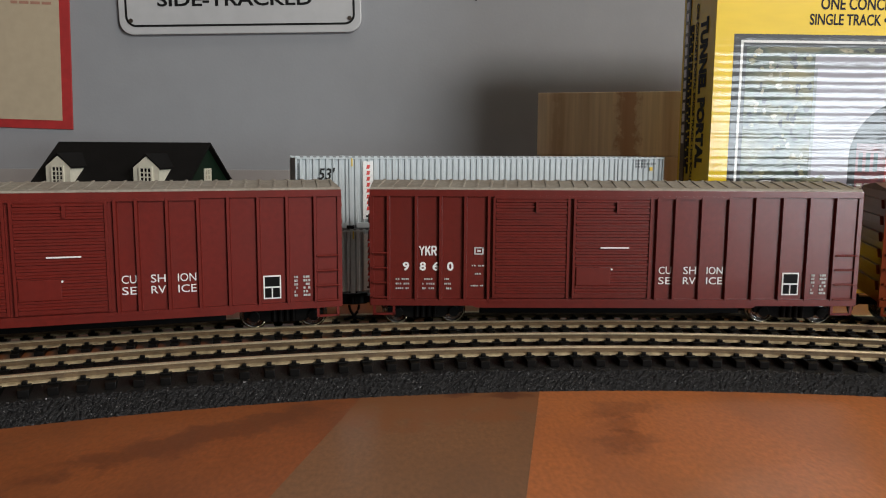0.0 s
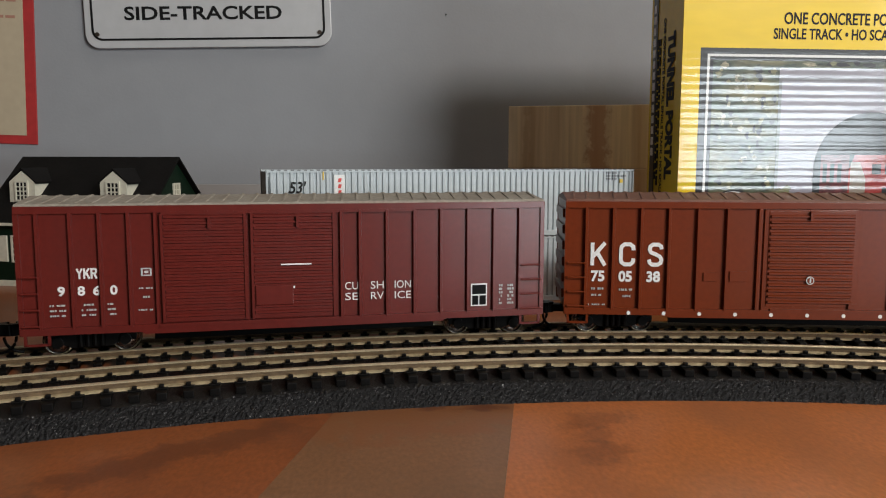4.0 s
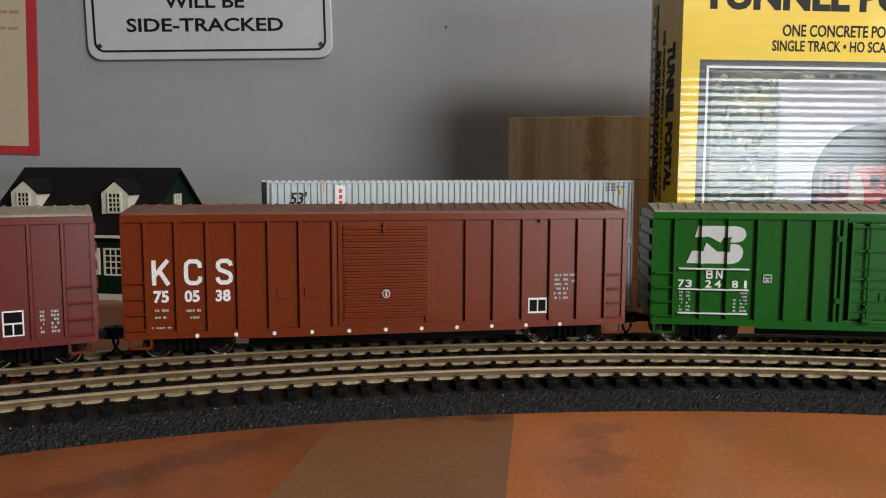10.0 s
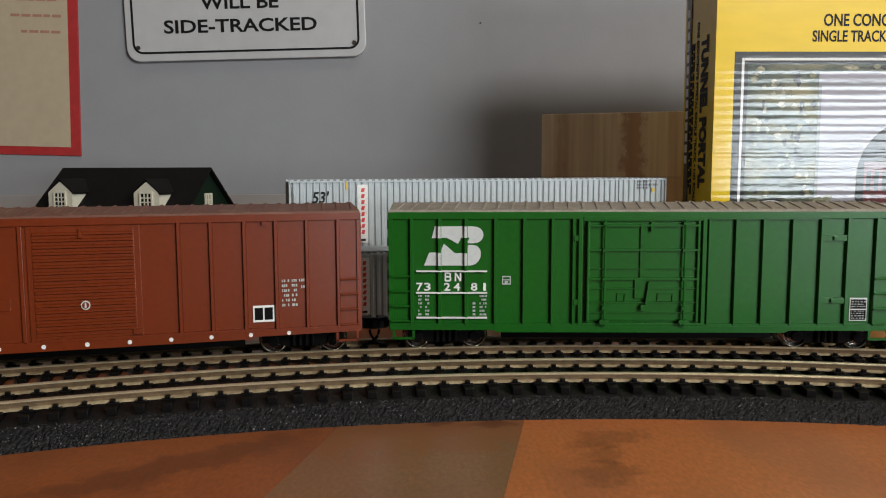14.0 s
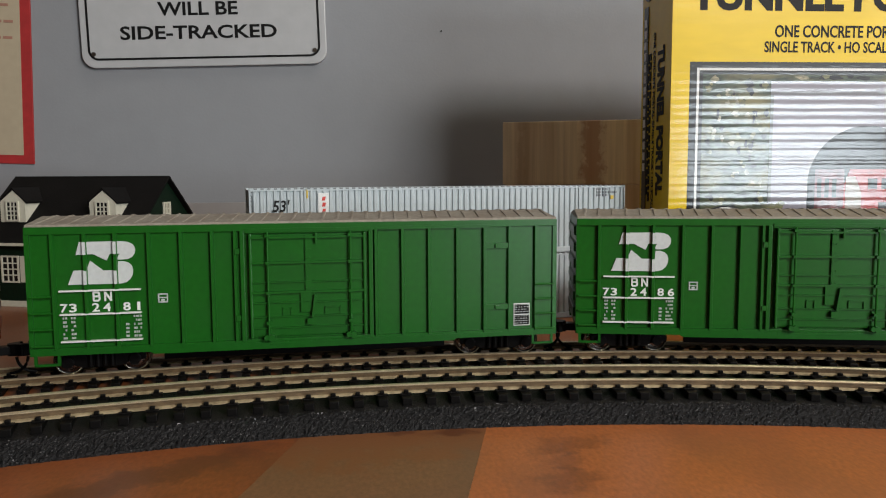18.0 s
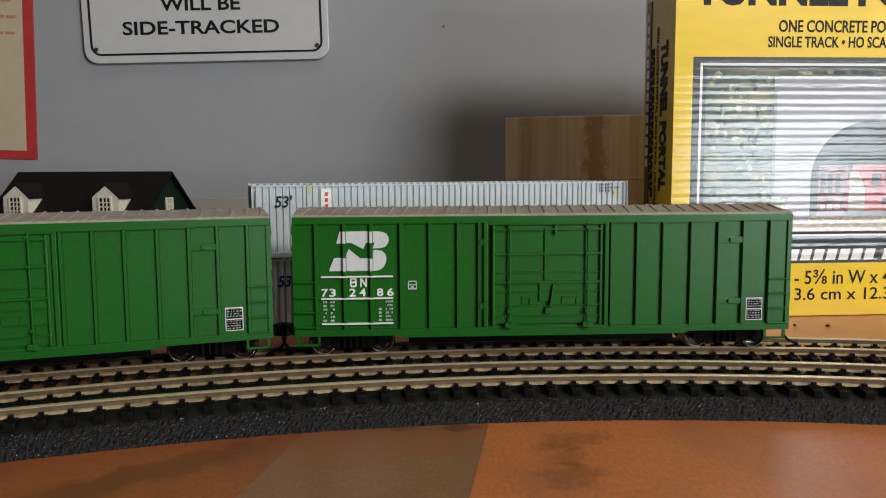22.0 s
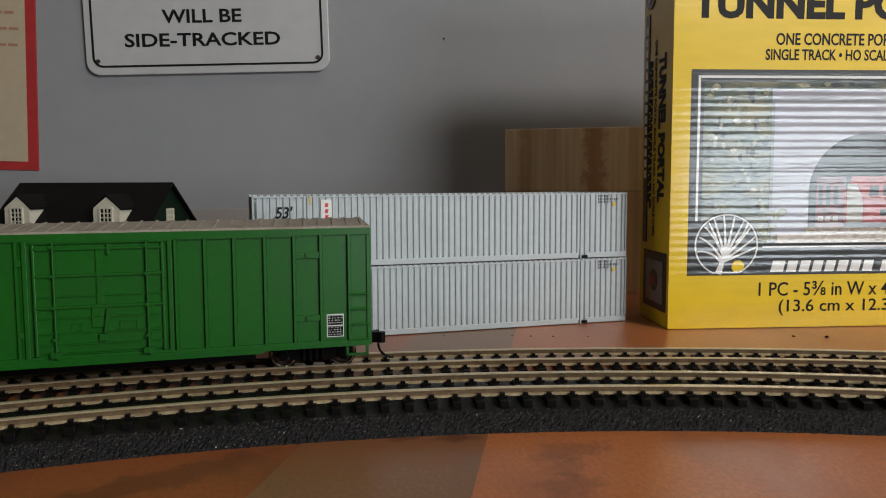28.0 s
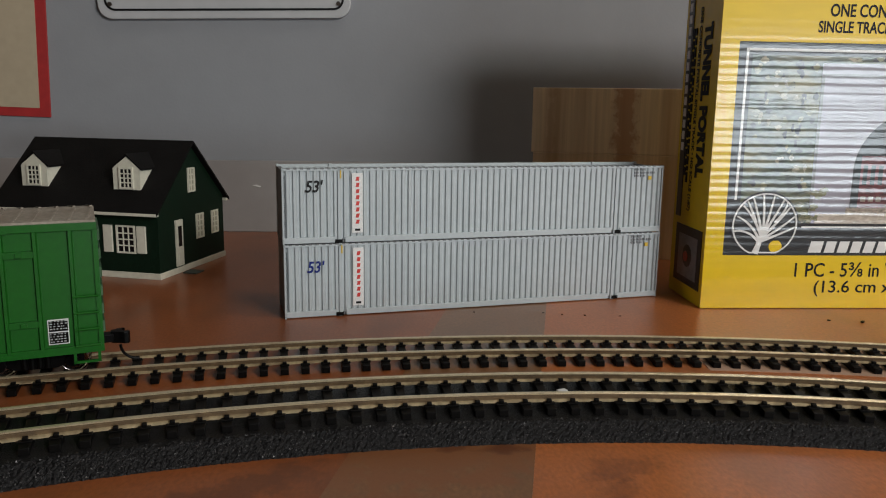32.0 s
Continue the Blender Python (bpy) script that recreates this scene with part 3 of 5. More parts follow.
N_SHAPE = ([(0.12, 0), (0.12, 1)], [(0.14, 0.96), (0.86, 0.04)], [(0.88, 0), (0.88, 1)])
Y_SHAPE = ([(0.08, 1), (0.50, 0.48), (0.92, 1)], [(0.50, 0.50), (0.50, 0)])
R_SHAPE = ([(0.12, 0), (0.12, 0.94), (0.66, 0.94), (0.84, 0.84), (0.84, 0.60), (0.66, 0.50), (0.12, 0.50)], [(0.50, 0.50), (0.90, 0)])


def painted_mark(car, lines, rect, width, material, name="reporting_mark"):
    """A letter drawn as painted strokes on the seen side, in rect = (u0, u1, v0, v1)."""
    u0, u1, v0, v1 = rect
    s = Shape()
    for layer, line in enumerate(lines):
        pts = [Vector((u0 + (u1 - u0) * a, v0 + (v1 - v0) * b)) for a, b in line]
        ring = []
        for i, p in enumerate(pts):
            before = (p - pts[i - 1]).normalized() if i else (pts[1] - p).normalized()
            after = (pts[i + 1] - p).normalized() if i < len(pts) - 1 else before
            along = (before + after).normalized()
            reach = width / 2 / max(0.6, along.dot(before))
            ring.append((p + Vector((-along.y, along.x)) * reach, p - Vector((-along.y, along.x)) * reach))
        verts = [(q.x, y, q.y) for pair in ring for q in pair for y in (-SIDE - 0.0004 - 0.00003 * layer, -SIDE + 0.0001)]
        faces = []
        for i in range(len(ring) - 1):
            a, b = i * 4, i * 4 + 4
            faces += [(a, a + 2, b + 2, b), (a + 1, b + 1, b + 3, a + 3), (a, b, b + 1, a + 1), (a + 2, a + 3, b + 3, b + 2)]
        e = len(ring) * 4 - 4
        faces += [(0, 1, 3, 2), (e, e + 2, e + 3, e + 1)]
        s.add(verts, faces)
    return part(name, s, material, car, "white letter drawn as painted strokes")


def words_side(car, words, rect, material=None, bold=0.0, slant=0.0):
    return lettering("lettering", words, material or WHITE, car, rect, side_put, bold=bold, slant=slant)


def red_car(name, label, paint):
    ribs = [-0.0928, -0.0816, -0.0717, -0.0617, -0.0522, 0.0165, 0.0238, 0.0345, 0.0456, 0.0565, 0.0677, 0.0787, 0.0896]
    car, sets = boxcar_shell(name, label, paint, ROOF_GREY, ribs, paint)
    y0, y1 = -SIDE - 0.0009, -SIDE + 0.0002
    for d0, d1 in ((-0.0504, -0.0195), (-0.0178, 0.0140)):
        d = Shape().box(d0, d1, y0, y1, SILL + 0.0030, EAVE - 0.0032)
        door = part("sliding_door", d, paint, car, "louvred sliding door", bevel=0.0002)
        for k in range(17):
            z = SILL + 0.0046 + k * 0.0022
            part("door_rib", Shape().prism([(y0 + 0.0001, z), (y0 - 0.0006, z + 0.0003), (y0 - 0.0006, z + 0.0010), (y0 + 0.0001, z + 0.0013)], "x", d0 + 0.0012, d1 - 0.0012), paint, door)
        if d0 > -0.03:
            part("lock_box", Shape().box(d0 + 0.0014, d0 + 0.0155, y0 - 0.0008, y0, 0.0172, 0.0243), paint, door, bevel=0.0002)
        part("door_latch", Shape().box(d0 + 0.0170, d0 + 0.0182, y0 - 0.0014, y0, EAVE - 0.0085, EAVE - 0.0046), paint, door)
        for x in (d0 + 0.0004, d1 - 0.0004):
            part("door_post", Shape().box(x - 0.0005, x + 0.0005, y0 - 0.0006, y0 + 0.0002, SILL + 0.0030, EAVE - 0.0032), paint, door)
    part("door_track", Shape().box(-0.052, 0.030, -SIDE - 0.0014, -SIDE, SILL + 0.0014, SILL + 0.0024).box(-0.050, 0.046, -SIDE - 0.0012, -SIDE, EAVE - 0.0034, EAVE - 0.0024), paint, car)
    part("white_stripe", Shape().box(-0.0068, 0.0048, -SIDE - 0.0019, -SIDE - 0.0012, 0.0317, 0.0322), WHITE, car, "thin white stripe")
    part("white_dot", Shape().cyl((-0.0019, -SIDE - 0.0016, 0.0236), "y", 0.0004, 0.0005, 10), WHITE, car)
    for i, (a, b) in enumerate((("CU", "SE"), ("SH", "RV"), ("ION", "ICE"))):
        x = (0.0178, 0.0280, 0.0376)[i]
        w = (0.0052, 0.0052, 0.0066)[i]
        words_side(car, a, (x, x + w, 0.0216, 0.0245), bold=0.0)
        words_side(car, b, (x, x + w, 0.0176, 0.0204), bold=0.0)
    part("data_panel", Shape().box(0.0692, 0.0760, -SIDE - 0.0003, -SIDE, 0.0134, 0.0222), WHITE, car, "white-framed black data panel")
    bars("data_field", car, BLACK, [(0.0697, 0.0755, 0.0181, 0.0217), (0.0697, 0.0723, 0.0139, 0.0175), (0.0728, 0.0755, 0.0139, 0.0175)])
    bars("small_print", car, FAINT, [(0.0812, 0.0828, 0.0208 - k * 0.0014, 0.0216 - k * 0.0014) for k in range(6)] + [(0.0848, 0.0876, 0.0208 - k * 0.0014, 0.0216 - k * 0.0014) for k in range(6)])
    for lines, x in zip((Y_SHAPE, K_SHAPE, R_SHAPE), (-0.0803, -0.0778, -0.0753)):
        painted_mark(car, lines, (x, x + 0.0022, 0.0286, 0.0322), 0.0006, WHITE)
    for ch, x in zip("9860", (-0.0869, -0.0801, -0.0748, -0.0689)):
        words_side(car, ch, (x, x + 0.0026, 0.0227, 0.0261), bold=0.03)
    bars("small_print", car, FAINT, [(x, x + w, 0.0191 - k * 0.0018, 0.0197 - k * 0.0018) for x, w in ((-0.0898, 0.0056), (-0.0790, 0.0052), (-0.0700, 0.0030)) for k in range(3)])
    bars("emblem", car, SILVER, [(-0.0579, -0.0573, 0.0290, 0.0318), (-0.0547, -0.0541, 0.0290, 0.0318), (-0.0579, -0.0541, 0.0290, 0.0294), (-0.0579, -0.0541, 0.0314, 0.0318), (-0.0567, -0.0553, 0.0300, 0.0308)])
    bars("small_print", car, FAINT, [(-0.0588, -0.0538, 0.0244, 0.0249), (-0.0575, -0.0541, 0.0212, 0.0218), (-0.0592, -0.0538, 0.0166, 0.0171)])
    ladder(car, -0.0992, -0.0930, [0.0126 + k * 0.0057 for k in range(4)], paint)
    ladder(car, 0.0898, 0.0992, [0.0120 + k * 0.0057 for k in range(4)], paint)
    return car, sets


def oxide_car():
    ribs = [-0.0915, -0.0804, -0.0690, -0.0577, -0.0460, -0.0342, 0.0318, 0.0433, 0.0555, 0.0672, 0.0790, 0.0911]
    car, sets = boxcar_shell("boxcar", "oxide brown plastic model boxcar with white number 750538 on rails", OXIDE, ROOF_RED, ribs, OXIDE)
    y0 = -SIDE - 0.0008
    frame = Shape().box(-0.0221, -0.0207, -SIDE - 0.0011, -SIDE, SILL + 0.002, EAVE - 0.0028).box(-0.0196, 0.0184, -SIDE - 0.0006, -SIDE, SILL + 0.0022, EAVE - 0.0030)
    part("door_frame", frame, OXIDE, car, bevel=0.0002)
    door = part("sliding_door", Shape().box(-0.0178, 0.0164, y0, -SIDE, SILL + 0.0040, EAVE - 0.0036), OXIDE, car, "louvred sliding door", bevel=0.0002)
    for k in range(16):
        z = SILL + 0.0052 + k * 0.00222
        part("door_rib", Shape().prism([(y0 + 0.0001, z), (y0 - 0.0007, z + 0.0004), (y0 - 0.0007, z + 0.0010), (y0 + 0.0001, z + 0.0014)], "x", -0.0172, 0.0160), OXIDE, door)
    part("door_latch", Shape().box(-0.0020, -0.0010, y0 - 0.0012, y0, EAVE - 0.0070, EAVE - 0.0036), OXIDE, door)
    part("door_stop", Shape().box(0.0150, 0.0182, y0 - 0.0008, y0, SILL + 0.0036, SILL + 0.0056), OXIDE, door)
    part("hatch", Shape().box(-0.0432, -0.0380, -SIDE - 0.0005, -SIDE, 0.0228, 0.0262), OXIDE, car, bevel=0.0001)
    part("hatch", Shape().box(-0.0326, -0.0256, -SIDE - 0.0005, -SIDE, 0.0228, 0.0268), OXIDE, car, bevel=0.0001)
    part("door_track", Shape().box(-0.0160, 0.0620, -SIDE - 0.0013, -SIDE, SILL + 0.0022, SILL + 0.0031), OXIDE, car)
    part("emblem", Shape().cyl((-0.0008, y0 - 0.0007, 0.0238), "y", 0.0016, 0.0004, 20), SILVER, car)
    part("emblem", Shape().cyl((-0.0008, y0 - 0.0008, 0.0238), "y", 0.0012, 0.0004, 20), OXIDE, car)
    part("emblem", Shape().box(-0.0011, -0.0005, y0 - 0.0011, y0 - 0.0007, 0.0229, 0.0247), SILVER, car)
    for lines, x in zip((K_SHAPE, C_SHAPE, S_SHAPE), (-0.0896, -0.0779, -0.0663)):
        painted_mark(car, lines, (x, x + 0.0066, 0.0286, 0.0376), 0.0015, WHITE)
    for n, x in zip(("75", "05", "38"), (-0.0892, -0.0779, -0.0664)):
        words_side(car, n, (x, x + 0.0056, 0.0222, 0.0266), bold=0.035)
    bars("small_print", car, FAINT, [(-0.0889, -0.0838, 0.0190, 0.0198), (-0.0889, -0.0845, 0.0165, 0.0172), (-0.0775, -0.0717, 0.0187, 0.0195), (-0.0768, -0.0717, 0.0162, 0.0169), (-0.0902, -0.0828, 0.0128, 0.0133)])
    part("data_panel", Shape().box(0.0581, 0.0661, -SIDE - 0.0003, -SIDE, 0.0144, 0.0205), WHITE, car, "white-framed black data panel")
    bars("data_field", car, BLACK, [(0.0587, 0.0618, 0.0152, 0.0197), (0.0624, 0.0655, 0.0152, 0.0197)])
    bars("small_print", car, FAINT, [(0.0692, 0.0722, 0.0288 - k * 0.0018, 0.0297 - k * 0.0018) for k in range(6)] + [(0.0730, 0.0752, 0.0288 - k * 0.0018, 0.0297 - k * 0.0018) for k in range(6)] + [(0.0758, 0.0782, 0.0288, 0.0297), (0.0758, 0.0782, 0.0264, 0.0273)])
    for k in range(11):
        x = -0.0595 + k * 0.0145
        part("white_dot", Shape().cyl((x - 0.0140, -SIDE - 0.0010, SILL + 0.0008), "y", 0.00078, 0.0005, 12), WHITE, car, "white reflector dot")
    part("roof_bracket", Shape().box(0.0622, 0.0640, -SIDE - 0.0016, -SIDE, EAVE - 0.0040, EAVE - 0.0028), OXIDE, car)
    ladder(car, -0.0992, -0.0915, [0.0126 + k * 0.0057 for k in range(4)], OXIDE)
    ladder(car, 0.0918, 0.0992, [0.0120 + k * 0.0057 for k in range(4)], OXIDE)
    return car, sets


def green_car(number):
    ribs = [-0.0911, -0.0800, -0.0695, -0.0578, -0.0464, -0.0352, -0.0268, 0.0264, 0.0369, 0.0475, 0.0589, 0.0700, 0.0803, 0.0914]
    car, sets = boxcar_shell("boxcar", "green plastic model boxcar with white number " + number + " on rails", GREEN, ROOF_GREY, ribs, mat("dark_green_paint", (0.012, 0.06, 0.015), 0.4, vary=0.15))
    y = -SIDE
    frame = Shape()
    for x0, x1, z0, z1 in ((-0.0250, -0.0234, SILL + 0.0018, EAVE - 0.0026), (0.0236, 0.0252, SILL + 0.0018, EAVE - 0.0026), (-0.0234, 0.0236, SILL + 0.0018, SILL + 0.0029), (-0.0234, 0.0236, EAVE - 0.0036, EAVE - 0.0026)):
        frame.box(x0, x1, y - 0.0012, y, z0, z1)
    part("door_frame", frame, GREEN, car, bevel=0.0002)
    door = part("plug_door", Shape().box(-0.0217, 0.0224, y - 0.0008, y, SILL + 0.0036, EAVE - 0.0041), GREEN, car, "plug door with locking bars", bevel=0.0003)
    d0, d1, z0, z1 = -0.0217, 0.0224, SILL + 0.0036, EAVE - 0.0041
    for k, z in enumerate((0.0488, 0.0397, 0.0289, 0.0326, 0.0252, 0.0200, 0.0160)):
        part("door_bar", Shape().box(d0, d1, y - (0.0021 if k in (0, 1, 2) else 0.0016), y - 0.0007, z - (0.00036 if k in (0, 1, 2) else 0.0002), z + (0.00036 if k in (0, 1, 2) else 0.0002)), GREEN, door)
    for x in (-0.0148, 0.0164):
        part("lock_rod", Shape().cyl((x, y - 0.0022, (z0 + z1) / 2), "z", 0.00042, z1 - z0 + 0.0020, 8), GREEN, door)
        for z in (0.0495, 0.0397, 0.0289, 0.0180):
            part("rod_guide", Shape().box(x - 0.0009, x + 0.0009, y - 0.0030, y - 0.0008, z - 0.0005, z + 0.0005), GREEN, door)
        part("roller", Shape().cyl((x + 0.0008, y - 0.0022, SILL + 0.0034), "y", 0.0012, 0.0022, 10).cyl((x - 0.0010, y - 0.0022, SILL + 0.0036), "y", 0.0010, 0.0022, 10), GREEN, door)
    for x0, x1 in ((d0, d0 + 0.0010), (d1 - 0.0010, d1)):
        part("door_post", Shape().box(x0, x1, y - 0.0019, y - 0.0007, z0 - 0.0004, z1 + 0.0004), GREEN, door, bevel=0.0003)
    strip = part("centre_strip", Shape().box(-0.0008, 0.0016, y - 0.0015, y - 0.0007, 0.0285, EAVE - 0.0046), GREEN, door)
    for z in (0.0300, 0.0345, 0.0380, 0.0412, 0.0445, 0.0480):
        part("rivet", Shape().cyl((-0.0002, y - 0.0015, z), "y", 0.00028, 0.0005, 8).cyl((0.0010, y - 0.0015, z), "y", 0.00028, 0.0005, 8), GREEN, strip)
    part("lock_hasp", Shape().box(0.0030, 0.0038, y - 0.0022, y - 0.0007, 0.0466, 0.0502), GREEN, door, bevel=0.0001)
    part("lock_plate", Shape().box(-0.0028, 0.0024, y - 0.0016, y - 0.0007, 0.0215, 0.0285), GREEN, door, bevel=0.0001)
    part("lock_handle", Shape().prism([(0.0012, 0.0195), (0.0022, 0.0195), (0.0034, 0.0272), (0.0024, 0.0280)], "y", y - 0.0028, y - 0.0015).box(-0.0004, 0.0020, y - 0.0024, y - 0.0007, 0.0170, 0.0192), GREEN, door)
    for x0 in (-0.0096, 0.0064):
        s = Shape()
        w = 0.0034 if x0 < 0 else 0.0062
        for a, b, c, d in ((x0, x0 + w, 0.0198, 0.0202), (x0, x0 + w, 0.0228, 0.0232), (x0, x0 + 0.0004, 0.0198, 0.0232), (x0 + w - 0.0004, x0 + w, 0.0198, 0.0232)):
            s.box(a, b, y - 0.0013, y - 0.0007, c, d)
        part("vent_frame", s, GREEN, door)
    for z in (0.0441, 0.0200):
        part("hinge", Shape().box(-0.0268, -0.0252, y - 0.0018, y, z - 0.0010, z + 0.0010), GREEN, car)
    part("door_track", Shape().box(-0.0200, 0.0775, y - 0.0013, y, SILL + 0.0008, SILL + 0.0017).box(-0.0230, 0.0722, y - 0.0014, y, EAVE - 0.0030, EAVE - 0.0019), GREEN, car)
    for z in (0.0441, 0.0207):
        part("tack_board", Shape().box(0.0702, 0.0798, y - 0.0011, y, z - 0.0012, z + 0.0010), GREEN, car, bevel=0.0001)
        part("tack_board_lock", Shape().box(0.0742, 0.0762, y - 0.0019, y - 0.0010, z - 0.0008, z + 0.0006), GREEN, car, bevel=0.0001)
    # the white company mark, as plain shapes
    top = [(-0.0831, 0.0440), (-0.0818, 0.0485), (-0.0672, 0.0485), (-0.0650, 0.0482), (-0.0635, 0.0475), (-0.0627, 0.0464), (-0.0625, 0.0452), (-0.0628, 0.0440), (-0.0637, 0.0429), (-0.0650, 0.0423), (-0.0668, 0.0421), (-0.0691, 0.0421), (-0.0680, 0.0442), (-0.0714, 0.0442), (-0.0726, 0.0419), (-0.0772, 0.0442)]
    low = [(-0.0862, 0.0337), (-0.0841, 0.0386), (-0.0797, 0.0386), (-0.0783, 0.0419), (-0.0739, 0.0384), (-0.0693, 0.0384), (-0.0685, 0.0415), (-0.0668, 0.0415), (-0.0650, 0.0410), (-0.0639, 0.0399), (-0.0635, 0.0384), (-0.0637, 0.0368), (-0.0645, 0.0353), (-0.0658, 0.0342), (-0.0676, 0.0337)]
    for poly in (top, low):
        mark_shape = Shape().prism(poly, "y", y - 0.0004, y + 0.0001)
        for rib in ribs[1:3]:
            cross = []
            for (xa, za), (xb, zb) in zip(poly, poly[1:] + poly[:1]):
                if (xa - rib) * (xb - rib) < 0:
                    cross.append(za + (zb - za) * (rib - xa) / (xb - xa))
            cross.sort()
            for z0, z1 in zip(cross[::2], cross[1::2]):
                mark_shape.box(rib - 0.00055, rib + 0.00055, y - 0.00152, y, z0, z1)
        part("company_mark", mark_shape, SILVER, car, "silver-white letter drawn as painted strokes")
    ribs_cover = Shape()
    for z0, z1 in ((0.0314, 0.03185), (0.0232, 0.02365), (0.0137, 0.01415)):
        ribs_cover.box(-0.0893, -0.0610, y - 0.0016, y, z0, z1)
    part("white_line", ribs_cover, WHITE, car, "thin white rule")
    for lines, x in zip((B_SHAPE, N_SHAPE), (-0.0780, -0.0740)):
        painted_mark(car, lines, (x, x + 0.0027, 0.0277, 0.0310), 0.0006, WHITE)
    for ch, x in zip(number.replace(" ", ""), (-0.0893, -0.0862, -0.0783, -0.0744, -0.0675, -0.0634)):
        words_side(car, ch, (x + 0.0008, x + 0.0019, 0.0241, 0.0271) if ch == "1" else (x, x + 0.0026, 0.0241, 0.0271), bold=0.02)
    bars("small_print", car, FAINT, [(-0.0886, -0.0870, 0.0217 - k * 0.0014, 0.0224 - k * 0.0014) for k in range(6)] + [(-0.0858, -0.0840, 0.0217 - k * 0.0014, 0.0224 - k * 0.0014) for k in range(6)] + [(-0.0640, -0.0610, 0.0217 - k * 0.0014, 0.0224 - k * 0.0014) for k in range(6)] + [(-0.0668, -0.0657, 0.0189 - k * 0.0014, 0.0196 - k * 0.0014) for k in range(4)])
    bars("emblem", car, SILVER, [(-0.0551, -0.0516, 0.0293, 0.0297), (-0.0551, -0.0547, 0.0265, 0.0297), (-0.0520, -0.0516, 0.0265, 0.0297), (-0.0551, -0.0516, 0.0265, 0.0269), (-0.0551, -0.0516, 0.0281, 0.0284), (-0.0540, -0.0528, 0.0271, 0.0277)])
    part("data_panel", Shape().box(0.0824, 0.0891, y - 0.0003, y, 0.0129, 0.0215), WHITE, car, "white-framed black data panel")
    bars("data_field", car, BLACK, [(0.0827, 0.0888, 0.0174, 0.0212), (0.0827, 0.0888, 0.0132, 0.0170)])
    s = Shape()
    random.seed(41)
    for k in range(8):
        z, x = 0.0137 + k * 0.0009 + (0.0008 if k > 3 else 0), 0.0830
        while x < 0.0880:
            w = random.uniform(0.0003, 0.0009)
            s.box(x, x + w, y - 0.00048, y - 0.0003, z, z + 0.00035)
            x += w + random.uniform(0.0002, 0.0008)
    part("small_print", s, FAINT, car)
    ladder(car, -0.0994, -0.0918, [0.0127 + k * 0.0057 for k in range(4)], GREEN)
    ladder(car, 0.0908, 0.0994, [0.0118 + k * 0.0057 for k in range(4)], GREEN)
    return car, sets


def true_size(car, sets):
    """Brings a car's drawing to its true length and height; the running gear keeps its proportions."""
    done = set()
    for o in car.children_recursive:
        geared = o.name.startswith("bogie") or (o.parent and o.parent.name.startswith("bogie"))
        if o.data and o.data.name not in done:
            done.add(o.data.name)
            o.data.transform(Matrix.Diagonal((0.94, 0.98, 0.94, 1) if geared else (LONG, 1, HIGH, 1)))
        k = (0.94, 0.98, 0.94) if geared and not o.name.startswith("bogie") else (LONG, 1, HIGH)
        o.location = [a * b for a, b in zip(o.location, k)]
    return car, sets


CARS = [
    true_size(*red_car("boxcar", "dark red plastic model boxcar with double doors on rails", DEEP_RED)),
    true_size(*red_car("boxcar", "dark red plastic model boxcar with white number 9860 on rails", BROWN_RED)),
    true_size(*oxide_car()),
    true_size(*green_car("732481")),
    true_size(*green_car("732486")),
]

# ---- things on the table and on the wall ----
CONT = mat("pale_grey_container_paint", (0.43, 0.475, 0.49), 0.45, vary=0.05, scale=300, other=(0.39, 0.43, 0.445), mix=0.4, mix_scale=40)
# darker copy of the container grey, with the unlit ends' shade in its colour
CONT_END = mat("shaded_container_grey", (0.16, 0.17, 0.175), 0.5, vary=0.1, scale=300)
RED_INK = mat("red_ink", (0.55, 0.03, 0.02), 0.5, vary=0.1)
BLUE_INK = mat("dark_blue_ink", (0.006, 0.018, 0.16), 0.5, vary=0.1, spec=0.2)
BLACK_INK = mat("black_ink", (0.006, 0.006, 0.006), 0.5, vary=0.1, spec=0.2)
YELLOW_INK = mat("yellow_ink", (0.62, 0.42, 0.03), 0.5, vary=0.1)


